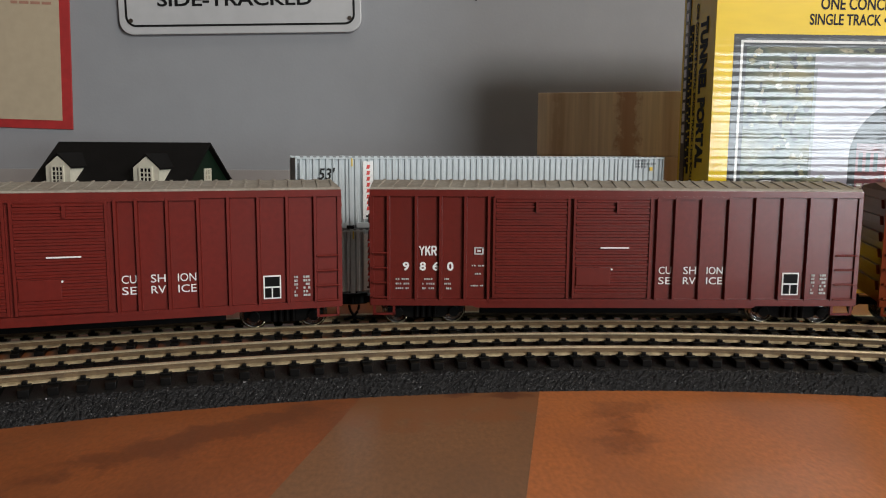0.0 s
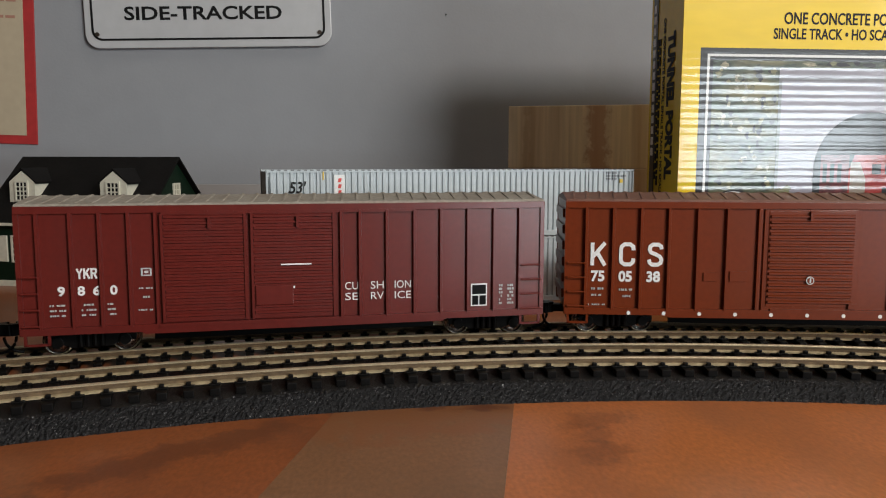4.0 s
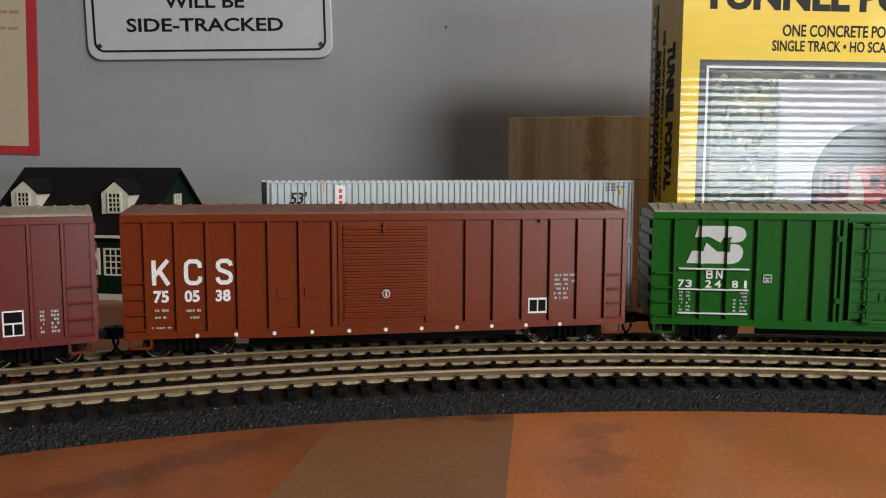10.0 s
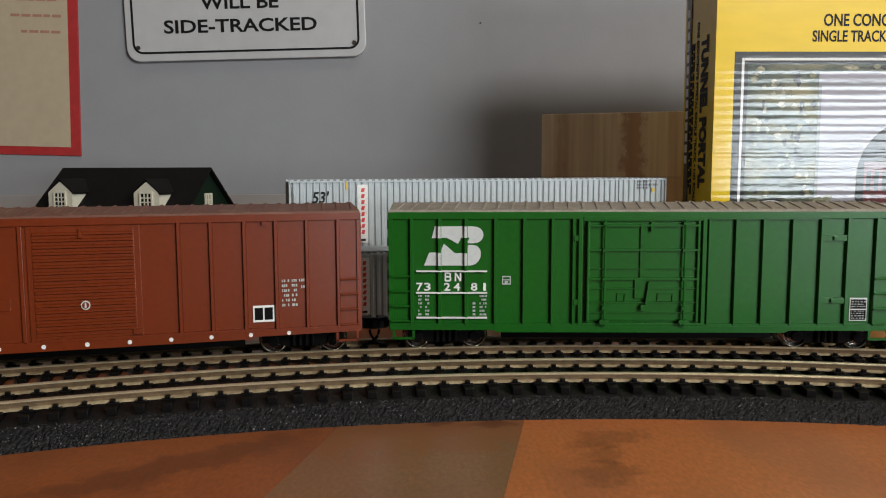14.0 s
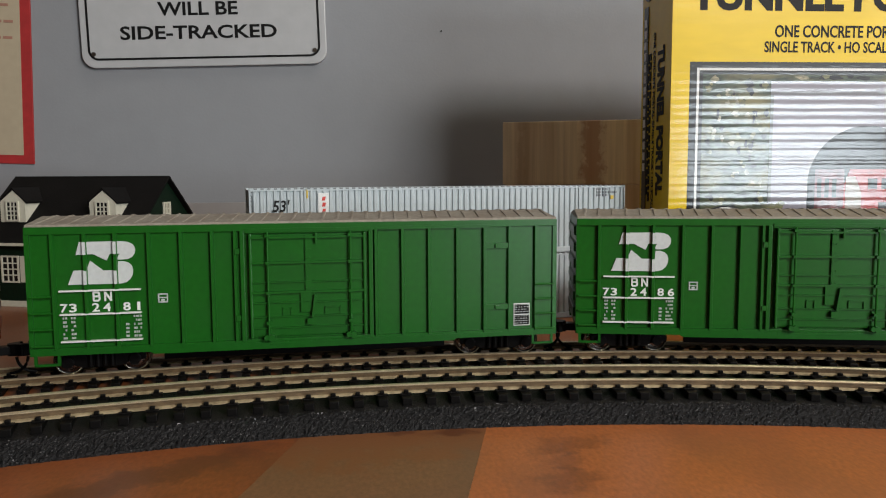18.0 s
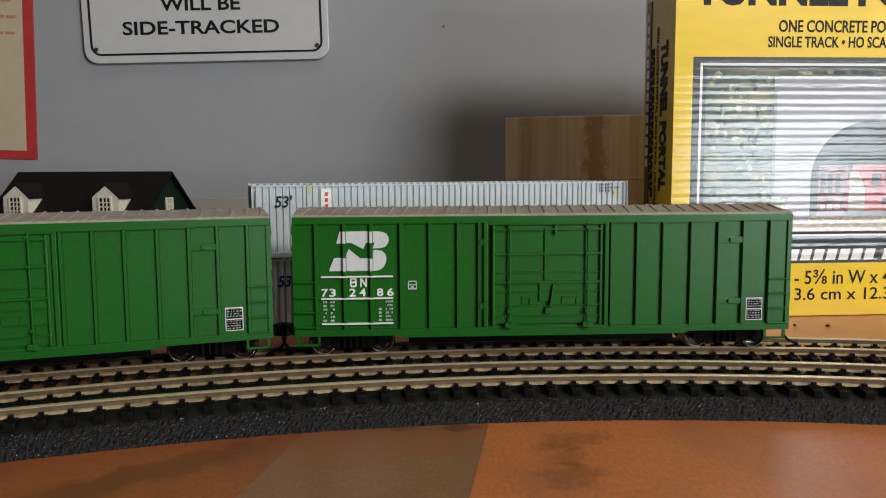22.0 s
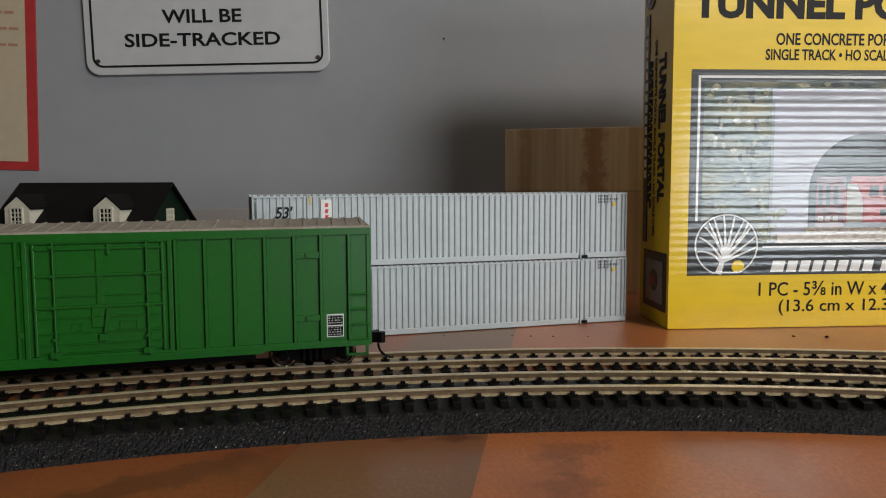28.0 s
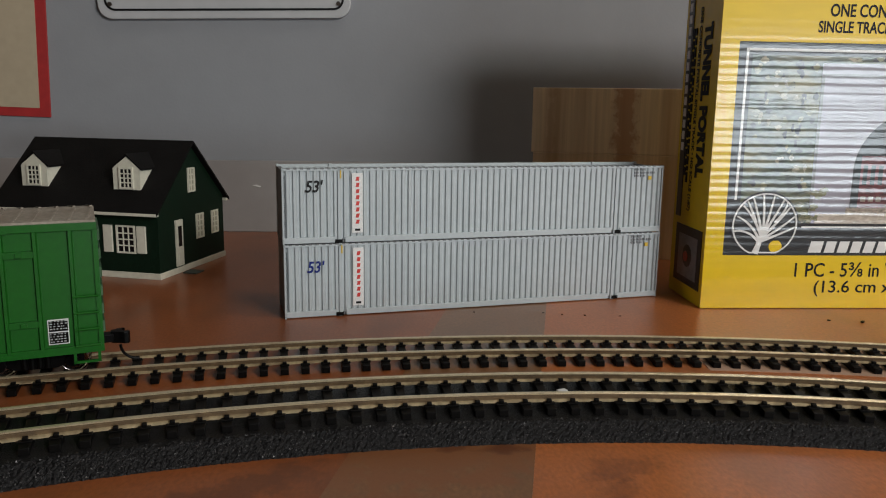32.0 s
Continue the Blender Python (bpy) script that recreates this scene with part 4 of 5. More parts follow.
def container(label, m, ink, text_z):
    """A 53 foot container: corrugated walls between posts and rails."""
    c = thing("container", label, "container", "stacked containers", m=m)
    length, deep, high = 0.185, 0.028, 0.0331
    posts = [0.0, 0.0248, 0.1600, length]

    def waves(x0, x1, y, out, pitch=0.0029):
        n = max(2, round((x1 - x0) / pitch))
        step = (x1 - x0) / n
        pts = []
        for i in range(n):
            a = x0 + i * step
            pts += [(a, y + out * 0.0008), (a + step * 0.30, y + out * 0.0008), (a + step * 0.46, y), (a + step * 0.86, y)]
        return pts + [(x1, y + out * 0.0009)]

    for y, out in ((0.0, 1), (deep, -1)):
        for x0, x1 in zip(posts, posts[1:]):
            pts = waves(x0 + 0.0007, x1 - 0.0007, y + out * 0.0004, out)
            back = [(x1 - 0.0007, y + out * 0.0020), (x0 + 0.0007, y + out * 0.0020)]
            part("corrugated_wall", Shape().prism(pts + back, "z", 0.0018, high - 0.0012), CONT, c)
        for x in posts:
            part("post", Shape().box(max(0, x - 0.0008), min(length, x + 0.0008), min(y, y + out * 0.0022), max(y, y + out * 0.0022), 0.0, high), CONT, c, bevel=0.00015)
    frame_bits = [((0.0, 0.0228), 0.0000), ((0.0272, 0.1580), 0.0003), ((0.1625, length), 0.0)]
    for y, out in ((0.0, 1), (deep, -1)):
        for (x0, x1), _ in frame_bits:
            part("bottom_rail", Shape().box(x0, x1, min(y, y + out * 0.0018), max(y, y + out * 0.0018), 0.0004, 0.0030), CONT, c, bevel=0.0002)
        part("top_rail", Shape().box(0, length, min(y, y + out * 0.0012), max(y, y + out * 0.0012), high - 0.0012, high - 0.0002), CONT, c)
    # solid dark blocks stand for the shade between the roof's corrugations
    notch = Shape()
    for k in range(int((length - 0.004) / 0.0029)):
        notch.box(0.0022 + k * 0.0029, 0.0036 + k * 0.0029, -0.0001, 0.0014, high - 0.0005, high + 0.0001)
    part("roof_gap", notch, CONT_END, c, "dark blocks painted as shaded gaps along the roof's edge")
    roof_pts = waves(0.001, length - 0.001, 0.0, 1)
    part("roof", Shape().prism([(x, high - 0.0016 - 0.6 * yy) for x, yy in roof_pts] + [(length - 0.001, high - 0.0030), (0.001, high - 0.0030)], "y", 0.0010, deep - 0.0010), CONT, c, "corrugated roof")
    for x, s in ((0.0, 1), (length, -1)):
        part("end_wall", Shape().box(min(x + s * 0.0003, x + s * 0.0020), max(x + s * 0.0003, x + s * 0.0020), 0.0012, deep - 0.0012, 0.001, high - 0.001), CONT_END, c, "end wall painted darker for its shade")
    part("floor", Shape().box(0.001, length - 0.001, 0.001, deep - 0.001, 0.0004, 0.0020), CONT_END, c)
    for x in (0.0238, 0.1610):
        part("lock_slot", Shape().box(x - 0.0012, x + 0.0022, -0.0001, 0.0006, 0.0002, 0.0018), BLACK, c)

    def face(u, v, w):
        return u, 0.0003 - w, v

    lettering("size_number", "53'", ink, c, (0.0100, 0.0177, text_z, text_z + 0.0054), face, slant=0.18, bold=0.02)
    part("logo_strip", Shape().box(0.0302, 0.0350, -0.0002, 0.0012, 0.0046, 0.0308), WHITE, c, "white strip with red marks")
    s = Shape()
    for k in range(8):
        z = 0.0283 - k * 0.0027
        s.prism([(0.0318, z - 0.0008), (0.0332, z - 0.0008), (0.0336, z + 0.0010), (0.0322, z + 0.0010)], "y", -0.0003, 0.0)
    part("logo_mark", s, RED_INK, c)
    part("logo_mark", Shape().box(0.0315, 0.0338, -0.0003, 0.0, 0.0054, 0.0064), BLACK_INK, c)
    s = Shape()
    for k in range(3):
        for x in (0.1690, 0.1704, 0.1726, 0.1740):
            s.box(x, x + 0.0009, -0.0002, 0.0014, 0.0307 - k * 0.0015, 0.0317 - k * 0.0015)
    for x in (0.1760, 0.1776, 0.1792):
        s.box(x, x + 0.0009, -0.0002, 0.0014, 0.0292, 0.0302)
    part("small_print", s, mat("grey_ink", (0.22, 0.23, 0.24), 0.5, vary=0.3, scale=1500), c)
    part("hazard_mark", Shape().box(0.1768, 0.1784, -0.0002, 0.0008, 0.0262, 0.0280), YELLOW_INK, c)
    part("yellow_tab", Shape().box(0.0250, 0.0256, -0.0003, 0.0006, 0.0286, 0.0322), YELLOW_INK, c)
    return c


CONT_BASE = pose(0.0, 0.0, 0.0, rz=13.3)
container("pale grey plastic model container with blue size number, on the table", CONT_BASE, BLUE_INK, 0.0202)
container("pale grey plastic model container with black size number, stacked on another", CONT_BASE @ pose(-0.0003, 0.0, 0.0331), BLACK_INK, 0.0226)

# the model house
H_WALL = mat("dark_green_siding", (0.003, 0.0135, 0.0065), 0.55, spec=0.2, vary=0.3, scale=700, bump=0.2, bump_scale=2500)
H_ROOF = mat("black_shingle_sheet", (0.0045, 0.0040, 0.0038), 0.75, spec=0.15, vary=0.3, scale=500, bump=0.3, bump_scale=1500, other=(0.008, 0.0072, 0.0068), mix=0.5, mix_scale=60)
CREAM = mat("cream_plastic", (0.62, 0.60, 0.49), 0.5, vary=0.06, scale=400)
DARK_GLASS = mat("dark_window", (0.006, 0.007, 0.008), 0.12, vary=0.1)

house = thing("house", "dark green model house with cream dormers and black roof", "house", m=pose(-0.0760, 0.0763, 0.0, rz=-15.5))
W, D, EH, RH = 0.0979, 0.0715, 0.0378, 0.0706
part("foundation", Shape().box(-W, 0, 0, D, 0, 0.0033), CREAM, house, "cream foundation", bevel=0.0002)
wall_profile = [(0.0006, 0.0033), (D - 0.0006, 0.0033), (D - 0.0006, EH), (D / 2, RH - 0.0012), (0.0006, EH)]
part("wall", Shape().prism(wall_profile, "x", -W + 0.0006, -0.0006), H_WALL, house, "dark green walls")
slope = (RH - EH) / (D / 2)
for side in (0, 1):
    prof = [(-0.0035, EH - 0.0035 * slope), (D / 2, RH), (D / 2, RH + 0.0014), (-0.0035, EH - 0.0035 * slope + 0.0014)]
    if side:
        prof = [(D - y, z) for y, z in prof]
    part("roof", Shape().prism(prof, "x", -W - 0.0020, 0.0018), H_ROOF, house, "black roof slope")
for y in (-0.0036, D + 0.0010):
    part("gutter", Shape().box(-W - 0.001, 0.0012, y, y + 0.0026, EH - 0.0036, EH - 0.0020), CREAM, house, "cream gutter", bevel=0.0002)


BLIND = mat("pale_blind", (0.36, 0.35, 0.27), 0.5, vary=0.1)


def house_window(u0, u1, v0, v1, put, columns, rows, glass=None):
    """A cream window: frame, bars and a dark pane, on the plane that put() gives."""
    w = new("window")
    w.empty_display_size = 0.002
    w.parent = house

    def slab(name, rects, d0, d1, material):
        s = Shape()
        for a, b, c, d in rects:
            s.add([put(x, z, o) for o in (d0, d1) for z in (c, d) for x in (a, b)], [(0, 2, 3, 1), (4, 5, 7, 6), (0, 1, 5, 4), (1, 3, 7, 5), (3, 2, 6, 7), (2, 0, 4, 6)])
        return part(name, s, material, w)

    slab("pane", [(u0, u1, v0, v1)], -0.0002, 0.0002, glass or DARK_GLASS)
    t = 0.0009
    slab("frame", [(u0 - t, u0, v0 - t, v1 + t), (u1, u1 + t, v0 - t, v1 + t), (u0, u1, v0 - t, v0), (u0, u1, v1, v1 + t)], -0.0002, 0.0009, CREAM)
    g = 0.00032
    grid = [(u0 + (u1 - u0) * i / columns - g, u0 + (u1 - u0) * i / columns + g, v0, v1) for i in range(1, columns)]
    grid += [(u0, u1, v0 + (v1 - v0) * i / rows - g, v0 + (v1 - v0) * i / rows + g) for i in range(1, rows)]
    for r in grid:
        slab("glazing_bar", [r], 0.0001, 0.0006, CREAM)
    return w


def on_front(y):
    return lambda u, v, w: (u, y - w, v)


def on_gable(u, v, w):
    return -0.0006 + w, u, v


for x in (-0.0242, -0.0807):
    house_window(x, x + 0.0094, 0.0144, 0.0276, on_front(0.0006), 3, 4)
    for x0 in (x - 0.0086, x + 0.0112):
        part("shutter", Shape().box(x0, x0 + 0.0053, -0.0004, 0.0008, 0.0138, 0.0284), CREAM, house, "cream shutter", bevel=0.0003)
house_window(0.0394, 0.0456, 0.0170, 0.0295, on_gable, 2, 4, BLIND)
house_window(0.0568, 0.0627, 0.0174, 0.0292, on_gable, 2, 4, BLIND)
house_window(0.0323, 0.0376, 0.0444, 0.0562, on_gable, 2, 4, BLIND)
front_door = part("door", Shape().box(-0.0008, 0.0004, 0.0165, 0.0234, 0.0040, 0.0296), CREAM, house, "cream side door", bevel=0.0002)
part("door_pane", Shape().box(0.0003, 0.0006, 0.0183, 0.0216, 0.0150, 0.0262), DARK_GLASS, front_door)
part("door_panel", Shape().box(0.0003, 0.0007, 0.0180, 0.0220, 0.0058, 0.0120), CREAM, front_door, bevel=0.0001)
tagged(new("doormat", Shape().box(-0.004, 0.004, -0.0045, 0.0045, 0.0, 0.0008).mesh("doormat", mat("grey_green_plastic", (0.05, 0.06, 0.05), 0.6), 0.0003)), "small grey-green step plate beside the house", "step").matrix_world = pose(-0.0760, 0.0763, 0.0, rz=-15.5) @ pose(0.0062, 0.0225, 0)
# dormers
for cx in (-0.0221, -0.0786):
    fy, sill, wall_top, top, hw = 0.0075, 0.0466, 0.0580, 0.0648, 0.0080
    run = (top - EH) / slope
    dormer = new("dormer")
    dormer.empty_display_size = 0.004
    dormer.parent = house
    back = lambda z: (z - EH) / slope + 0.0015
    body = Shape()
    pts = [(cx - hw, sill), (cx + hw, sill), (cx + hw, wall_top), (cx, top - 0.0008), (cx - hw, wall_top)]
    v = [(x, fy, z) for x, z in pts] + [(x, max(fy + 0.001, back(z)), z) for x, z in pts]
    body.add(v, [(0, 1, 2, 3, 4), (9, 8, 7, 6, 5)] + [(i, (i + 1) % 5, 5 + (i + 1) % 5, 5 + i) for i in range(5)])
    part("dormer_wall", body, CREAM, dormer, "cream dormer wall")
    for s in (-1, 1):
        e0, e1 = (cx + s * (hw + 0.0010), wall_top - 0.0010), (cx, top)
        v = []
        for dz in (0.0, 0.0010):
            v += [(e0[0], fy - 0.0002, e0[1] + dz), (e1[0], fy - 0.0002, e1[1] + dz), (e1[0], back(e1[1]) + 0.001, e1[1] + dz), (e0[0], back(e0[1]) + 0.001, e0[1] + dz)]
        part("dormer_roof", Shape().add(v, [(0, 1, 2, 3), (4, 7, 6, 5), (0, 4, 5, 1), (1, 5, 6, 2), (2, 6, 7, 3), (3, 7, 4, 0)]), H_ROOF, dormer)
    w = house_window(cx - 0.0033, cx + 0.0033, 0.0480, 0.0576, on_front(fy), 3, 4)

# timber blocks behind the containers
PINE = mat("pine_wood", (0.76, 0.62, 0.43), 0.55, vary=0.12, scale=160, other=(0.48, 0.31, 0.17), mix=0.7, mix_scale=34, bump=0.1, bump_scale=600, stretch=(3.0, 3.0, 0.10), stains=[(0.058, 0.0, 0.008, 0.06, 0, (0.42, 0.20, 0.10), 0.7), (0.012, 0.0, 0.003, 0.06, 0, (0.46, 0.28, 0.15), 0.4)])
PINE_DARK = mat("pine_wood_low", (0.68, 0.52, 0.34), 0.55, vary=0.12, scale=160, other=(0.42, 0.26, 0.13), mix=0.7, mix_scale=34, bump=0.1, bump_scale=600, stretch=(3.0, 3.0, 0.10), stains=[(0.058, 0.0, 0.008, 0.06, 0, (0.42, 0.20, 0.10), 0.7), (0.012, 0.0, 0.003, 0.06, 0, (0.46, 0.28, 0.15), 0.4)])
BLOCK = pose(0.1345, 0.1637, 0.0, rz=-18.0)
lower = new("timber_block", Shape().box(0.0012, 0.101, 0, 0.034, 0, 0.0650).mesh("timber_block", PINE_DARK, 0.0006))
lower.matrix_world = BLOCK
tagged(lower, "sawn pine timber block standing on the table", "timber block", "timber blocks")
upper = new("timber_block", Shape().box(0, 0.100, 0, 0.035, 0.0651, 0.1056).mesh("timber_block", PINE, 0.0006))
upper.matrix_world = BLOCK
tagged(upper, "sawn pine timber block with knots, resting on another block", "timber block", "timber blocks")

# the yellow carton
YELLOW = mat("yellow_card", (0.73, 0.50, 0.004), 0.4, vary=0.05, scale=120, bump=0.04, bump_scale=420, spec=0.2, coat=0.8, stretch=(0.4, 1, 1.5))
DARK_PRINT = mat("near_black_print", (0.012, 0.012, 0.013), 0.4, vary=0.15, scale=300, coat=0.8, spec=0.2, bump=0.10, bump_scale=420, stretch=(0.5, 1, 1.5))
BOX = pose(0.1928, 0.0178, 0.0, rz=0.3) @ Matrix.Diagonal((1.045, 1, 1, 1))
carton = thing("carton", "tall yellow cardboard carton with a printed tunnel photograph", "box", m=BOX)
BW, BD, BH = 0.176, 0.044, 0.190
TEXT_INK = mat("carton_text_ink", (0.012, 0.011, 0.010), 0.5, vary=0.15, scale=600, spec=0.12)
GLOSS_WHITE = mat("glossy_white_print", (0.68, 0.68, 0.66), 0.4, vary=0.05, scale=300, coat=1.0, spec=0.2, bump=0.10, bump_scale=420, stretch=(0.5, 1, 1.5))
FOLIAGE = mat("printed_foliage", (0.035, 0.05, 0.03), 0.4, vary=0.8, scale=420, other=(0.20, 0.17, 0.07), mix=0.9, mix_scale=80, coat=1.0, spec=0.2, bump=0.10, bump_scale=420, stretch=(0.5, 1, 1.5))
CONCRETE = mat("printed_concrete", (0.25, 0.235, 0.27), 0.4, vary=0.1, scale=200, other=(0.18, 0.17, 0.195), mix=0.5, mix_scale=50, coat=1.0, spec=0.2, bump=0.10, bump_scale=420, stretch=(0.5, 1, 1.5))
CONCRETE_DARK = mat("printed_dark_concrete", (0.16, 0.16, 0.17), 0.4, vary=0.2, scale=200, coat=1.0, spec=0.2, bump=0.10, bump_scale=420, stretch=(0.5, 1, 1.5))
GRAVEL = mat("printed_gravel", (0.30, 0.25, 0.20), 0.4, vary=0.5, scale=900, coat=1.0, spec=0.2, bump=0.10, bump_scale=420, stretch=(0.5, 1, 1.5))
PRINT_RED = mat("printed_red", (0.28, 0.025, 0.02), 0.4, vary=0.2, scale=300, coat=1.0, spec=0.2, bump=0.10, bump_scale=420, stretch=(0.5, 1, 1.5))
DARK_RED_PRINT = mat("printed_dark_red", (0.10, 0.02, 0.022), 0.4, vary=0.5, scale=500, coat=1.0, spec=0.2, bump=0.10, bump_scale=420, stretch=(0.5, 1, 1.5))
BEIGE = mat("printed_ground", (0.42, 0.36, 0.29), 0.4, vary=0.3, scale=600, coat=1.0, spec=0.2, bump=0.10, bump_scale=420, stretch=(0.5, 1, 1.5))
PRINT_CREAM = mat("printed_cream", (0.24, 0.19, 0.15), 0.4, vary=0.1, scale=300, coat=1.0, spec=0.2, bump=0.10, bump_scale=420, stretch=(0.5, 1, 1.5))

RIPPLE = 0.0037


def ripple(z):
    """How far the corrugated card stands out at a height."""
    flat = min(1.0, max(0.15, (0.130 - z) / 0.020), max(0.15, (z - 0.020) / 0.015))
    return flat * (0.000028 * math.sin(2 * math.pi * z / RIPPLE) + 0.000012 * math.sin(2 * math.pi * z / 0.0061 + 1.0) + 0.000005 * math.sin(2 * math.pi * z / 0.0023 + 2.0))


def printed(name, v0, v1, left, right, material, lift, parent=None, label=""):
    """A patch of print on the front that follows the ripple of the card; left(z) and right(z) bound it."""
    rows = max(2, int((v1 - v0) / 0.0004))
    verts, faces = [], []
    for i in range(rows + 1):
        z = v0 + (v1 - v0) * i / rows
        y = -lift - ripple(z)
        u0, u1 = left(z), right(z)
        verts += [(u0, y, z), (u1, y, z), (u1, y + 0.00035, z), (u0, y + 0.00035, z)]
    for i in range(rows):
        a, b = i * 4, i * 4 + 4
        faces += [(a + k, a + (k + 1) % 4, b + (k + 1) % 4, b + k) for k in range(4)]
    faces += [(0, 1, 2, 3), (rows * 4 + 3, rows * 4 + 2, rows * 4 + 1, rows * 4)]
    o = new(name, Shape().add(verts, faces).mesh(name, material, smooth=True))
    o.parent = parent or carton
    return tagged(o, label)


def rect(name, u0, u1, v0, v1, material, lift, parent=None, label=""):
    return printed(name, v0, v1, lambda z: u0, lambda z: u1, material, lift, parent, label)


def front(u, v, w):
    return u, -0.00008 - w, v


part("body", Shape().box(0.0006, BW - 0.0006, 0.0006, BD, 0.0, BH), YELLOW, carton, bevel=0.0007)
rect("front_card", 0.0004, BW - 0.0004, 0.0004, BH - 0.0004, YELLOW, 0.0, label="glossy yellow front panel")
photo = rect("photo_border", 0.0089, BW - 0.0089, 0.0262, 0.1240, DARK_PRINT, 0.00006, label="near-black border of the printed photograph")
for u0, u1, v0, v1 in ((0.0122, 0.0133, 0.0525, 0.1212), (0.0134, BW - 0.0134, 0.1200, 0.1212), (BW - 0.0134, BW - 0.0122, 0.0400, 0.1212), (0.0443, BW - 0.0122, 0.0394, 0.0402)):
    rect("white_rule", u0, u1, v0, v1, GLOSS_WHITE, 0.00012, photo)
rect("foliage_print", 0.0150, 0.0478, 0.0416, 0.1182, FOLIAGE, 0.00012, photo, "printed dark bushes")
rect("foliage_print", 0.0478, BW - 0.0150, 0.1100, 0.1182, FOLIAGE, 0.00012, photo)
rect("concrete_print", 0.0468, BW - 0.0300, 0.0416, 0.1150, CONCRETE, 0.00016, photo, "printed pale concrete portal")
rect("coping_print", 0.0468, BW - 0.0300, 0.1088, 0.1104, CONCRETE_DARK, 0.00022, photo)
rect("coping_print", 0.0468, 0.0482, 0.0416, 0.1088, CONCRETE_DARK, 0.00022, photo)
AC, AR, AZ = 0.0935, 0.0280, 0.0662


def arch_half(z):
    return AR if z < AZ else math.sqrt(max(0.0, AR ** 2 - (z - AZ) ** 2))


printed("tunnel_print", 0.0440, AZ + AR - 0.0002, lambda z: AC - arch_half(z), lambda z: AC + arch_half(z), DARK_PRINT, 0.00022, photo, "printed dark tunnel mouth")
rect("gravel_print", 0.0500, BW - 0.0300, 0.0416, 0.0462, BEIGE, 0.00024, photo, "printed pale ground")
rect("gravel_print", 0.0640, BW - 0.0400, 0.0462, 0.0492, GRAVEL, 0.00026, photo)
# the engine in the tunnel mouth: a dark flank with red windows, then the red and cream nose
rect("engine_print", 0.0690, 0.0830, 0.0490, 0.0735, DARK_RED_PRINT, 0.00026, photo, "printed dark red engine flank")
for u in (0.0702, 0.0738, 0.0774):
    rect("engine_print", u, u + 0.0020, 0.0600, 0.0690, DARK_PRINT, 0.00029, photo)
    rect("engine_print", u, u + 0.0024, 0.0520, 0.0545, PRINT_CREAM, 0.00029, photo)
printed("engine_print", 0.0490, 0.0735, lambda z: 0.0830 + max(0, z - 0.066) * 0.35, lambda z: 0.1090 - max(0, z - 0.064) * 0.5, PRINT_RED, 0.00028, photo, "printed red engine")
printed("engine_print", 0.0500, 0.0700, lambda z: 0.0838, lambda z: 0.0915 - max(0, z - 0.062) * 0.4, PRINT_CREAM, 0.00032, photo)
rect("engine_print", 0.0945, 0.0990, 0.0640, 0.0690, DARK_PRINT, 0.00034, photo)
rect("engine_print", 0.1010, 0.1055, 0.0640, 0.0690, DARK_PRINT, 0.00034, photo)
rect("engine_print", 0.1000, 0.1090, 0.0545, 0.0575, DARK_PRINT, 0.00034, photo)
rect("engine_print", 0.0830, 0.1090, 0.0490, 0.0512, DARK_PRINT, 0.00036, photo)
random.seed(23)
OLIVE = mat("printed_olive", (0.15, 0.14, 0.07), 0.4, vary=0.6, scale=700, other=(0.10, 0.11, 0.05), mix=0.8, mix_scale=160, coat=1.0, spec=0.2, bump=0.10, bump_scale=420, stretch=(0.5, 1, 1.5))
STRAW = mat("printed_straw", (0.26, 0.235, 0.15), 0.4, vary=0.6, scale=900, other=(0.12, 0.12, 0.07), mix=0.9, mix_scale=300, coat=1.0, spec=0.2, bump=0.10, bump_scale=420, stretch=(0.5, 1, 1.5))


def leafy(u, v, ru, rv, material, lift):
    """A ragged printed clump of leaves."""
    k = [random.uniform(0, 6.28) for _ in range(4)]

    def edge(z, side, f):
        c = math.sqrt(max(0.0, 1 - ((z - v) / rv) ** 2))
        return u + side * ru * (c * (0.75 + 0.25 * math.sin(z * 2100 + k[f])) + 0.12 * math.sin(z * 5200 + k[f + 1]))

    printed("leaf_print", v - rv, v + rv, lambda z: edge(z, -1, 0), lambda z: max(edge(z, -1, 0) + 0.0004, edge(z, 1, 2)), material, lift, photo)


for k in range(90):
    leafy(random.uniform(0.0175, 0.0450), random.uniform(0.058, 0.116), random.uniform(0.0008, 0.0022), random.uniform(0.0008, 0.0020), random.choice((OLIVE, OLIVE, FOLIAGE, STRAW, DARK_PRINT)), 0.00018 + 0.00001 * (k % 5))
for k in range(12):
    leafy(random.uniform(0.0415, 0.0530), random.uniform(0.0435, 0.0570), random.uniform(0.0015, 0.0030), random.uniform(0.0010, 0.0022), random.choice((OLIVE, OLIVE, STRAW)), 0.00027 + 0.00001 * (k % 5))
for k in range(14):
    leafy(random.uniform(0.050, 0.125), random.uniform(0.1164, 0.1176), random.uniform(0.002, 0.005), 0.0011, random.choice((OLIVE, DARK_PRINT, STRAW)), 0.00022 + 0.00001 * (k % 5))
# the round mark
LC, LZ, LR = 0.0270, 0.0408, 0.0157


def disc(z, r):
    return math.sqrt(max(0.0, r * r - (z - LZ) ** 2))


mark = printed("round_mark", 0.0262, LZ + LR - 0.0001, lambda z: LC - disc(z, LR), lambda z: LC + disc(z, LR), DARK_PRINT, 0.00032, None, "round black mark with white strokes")


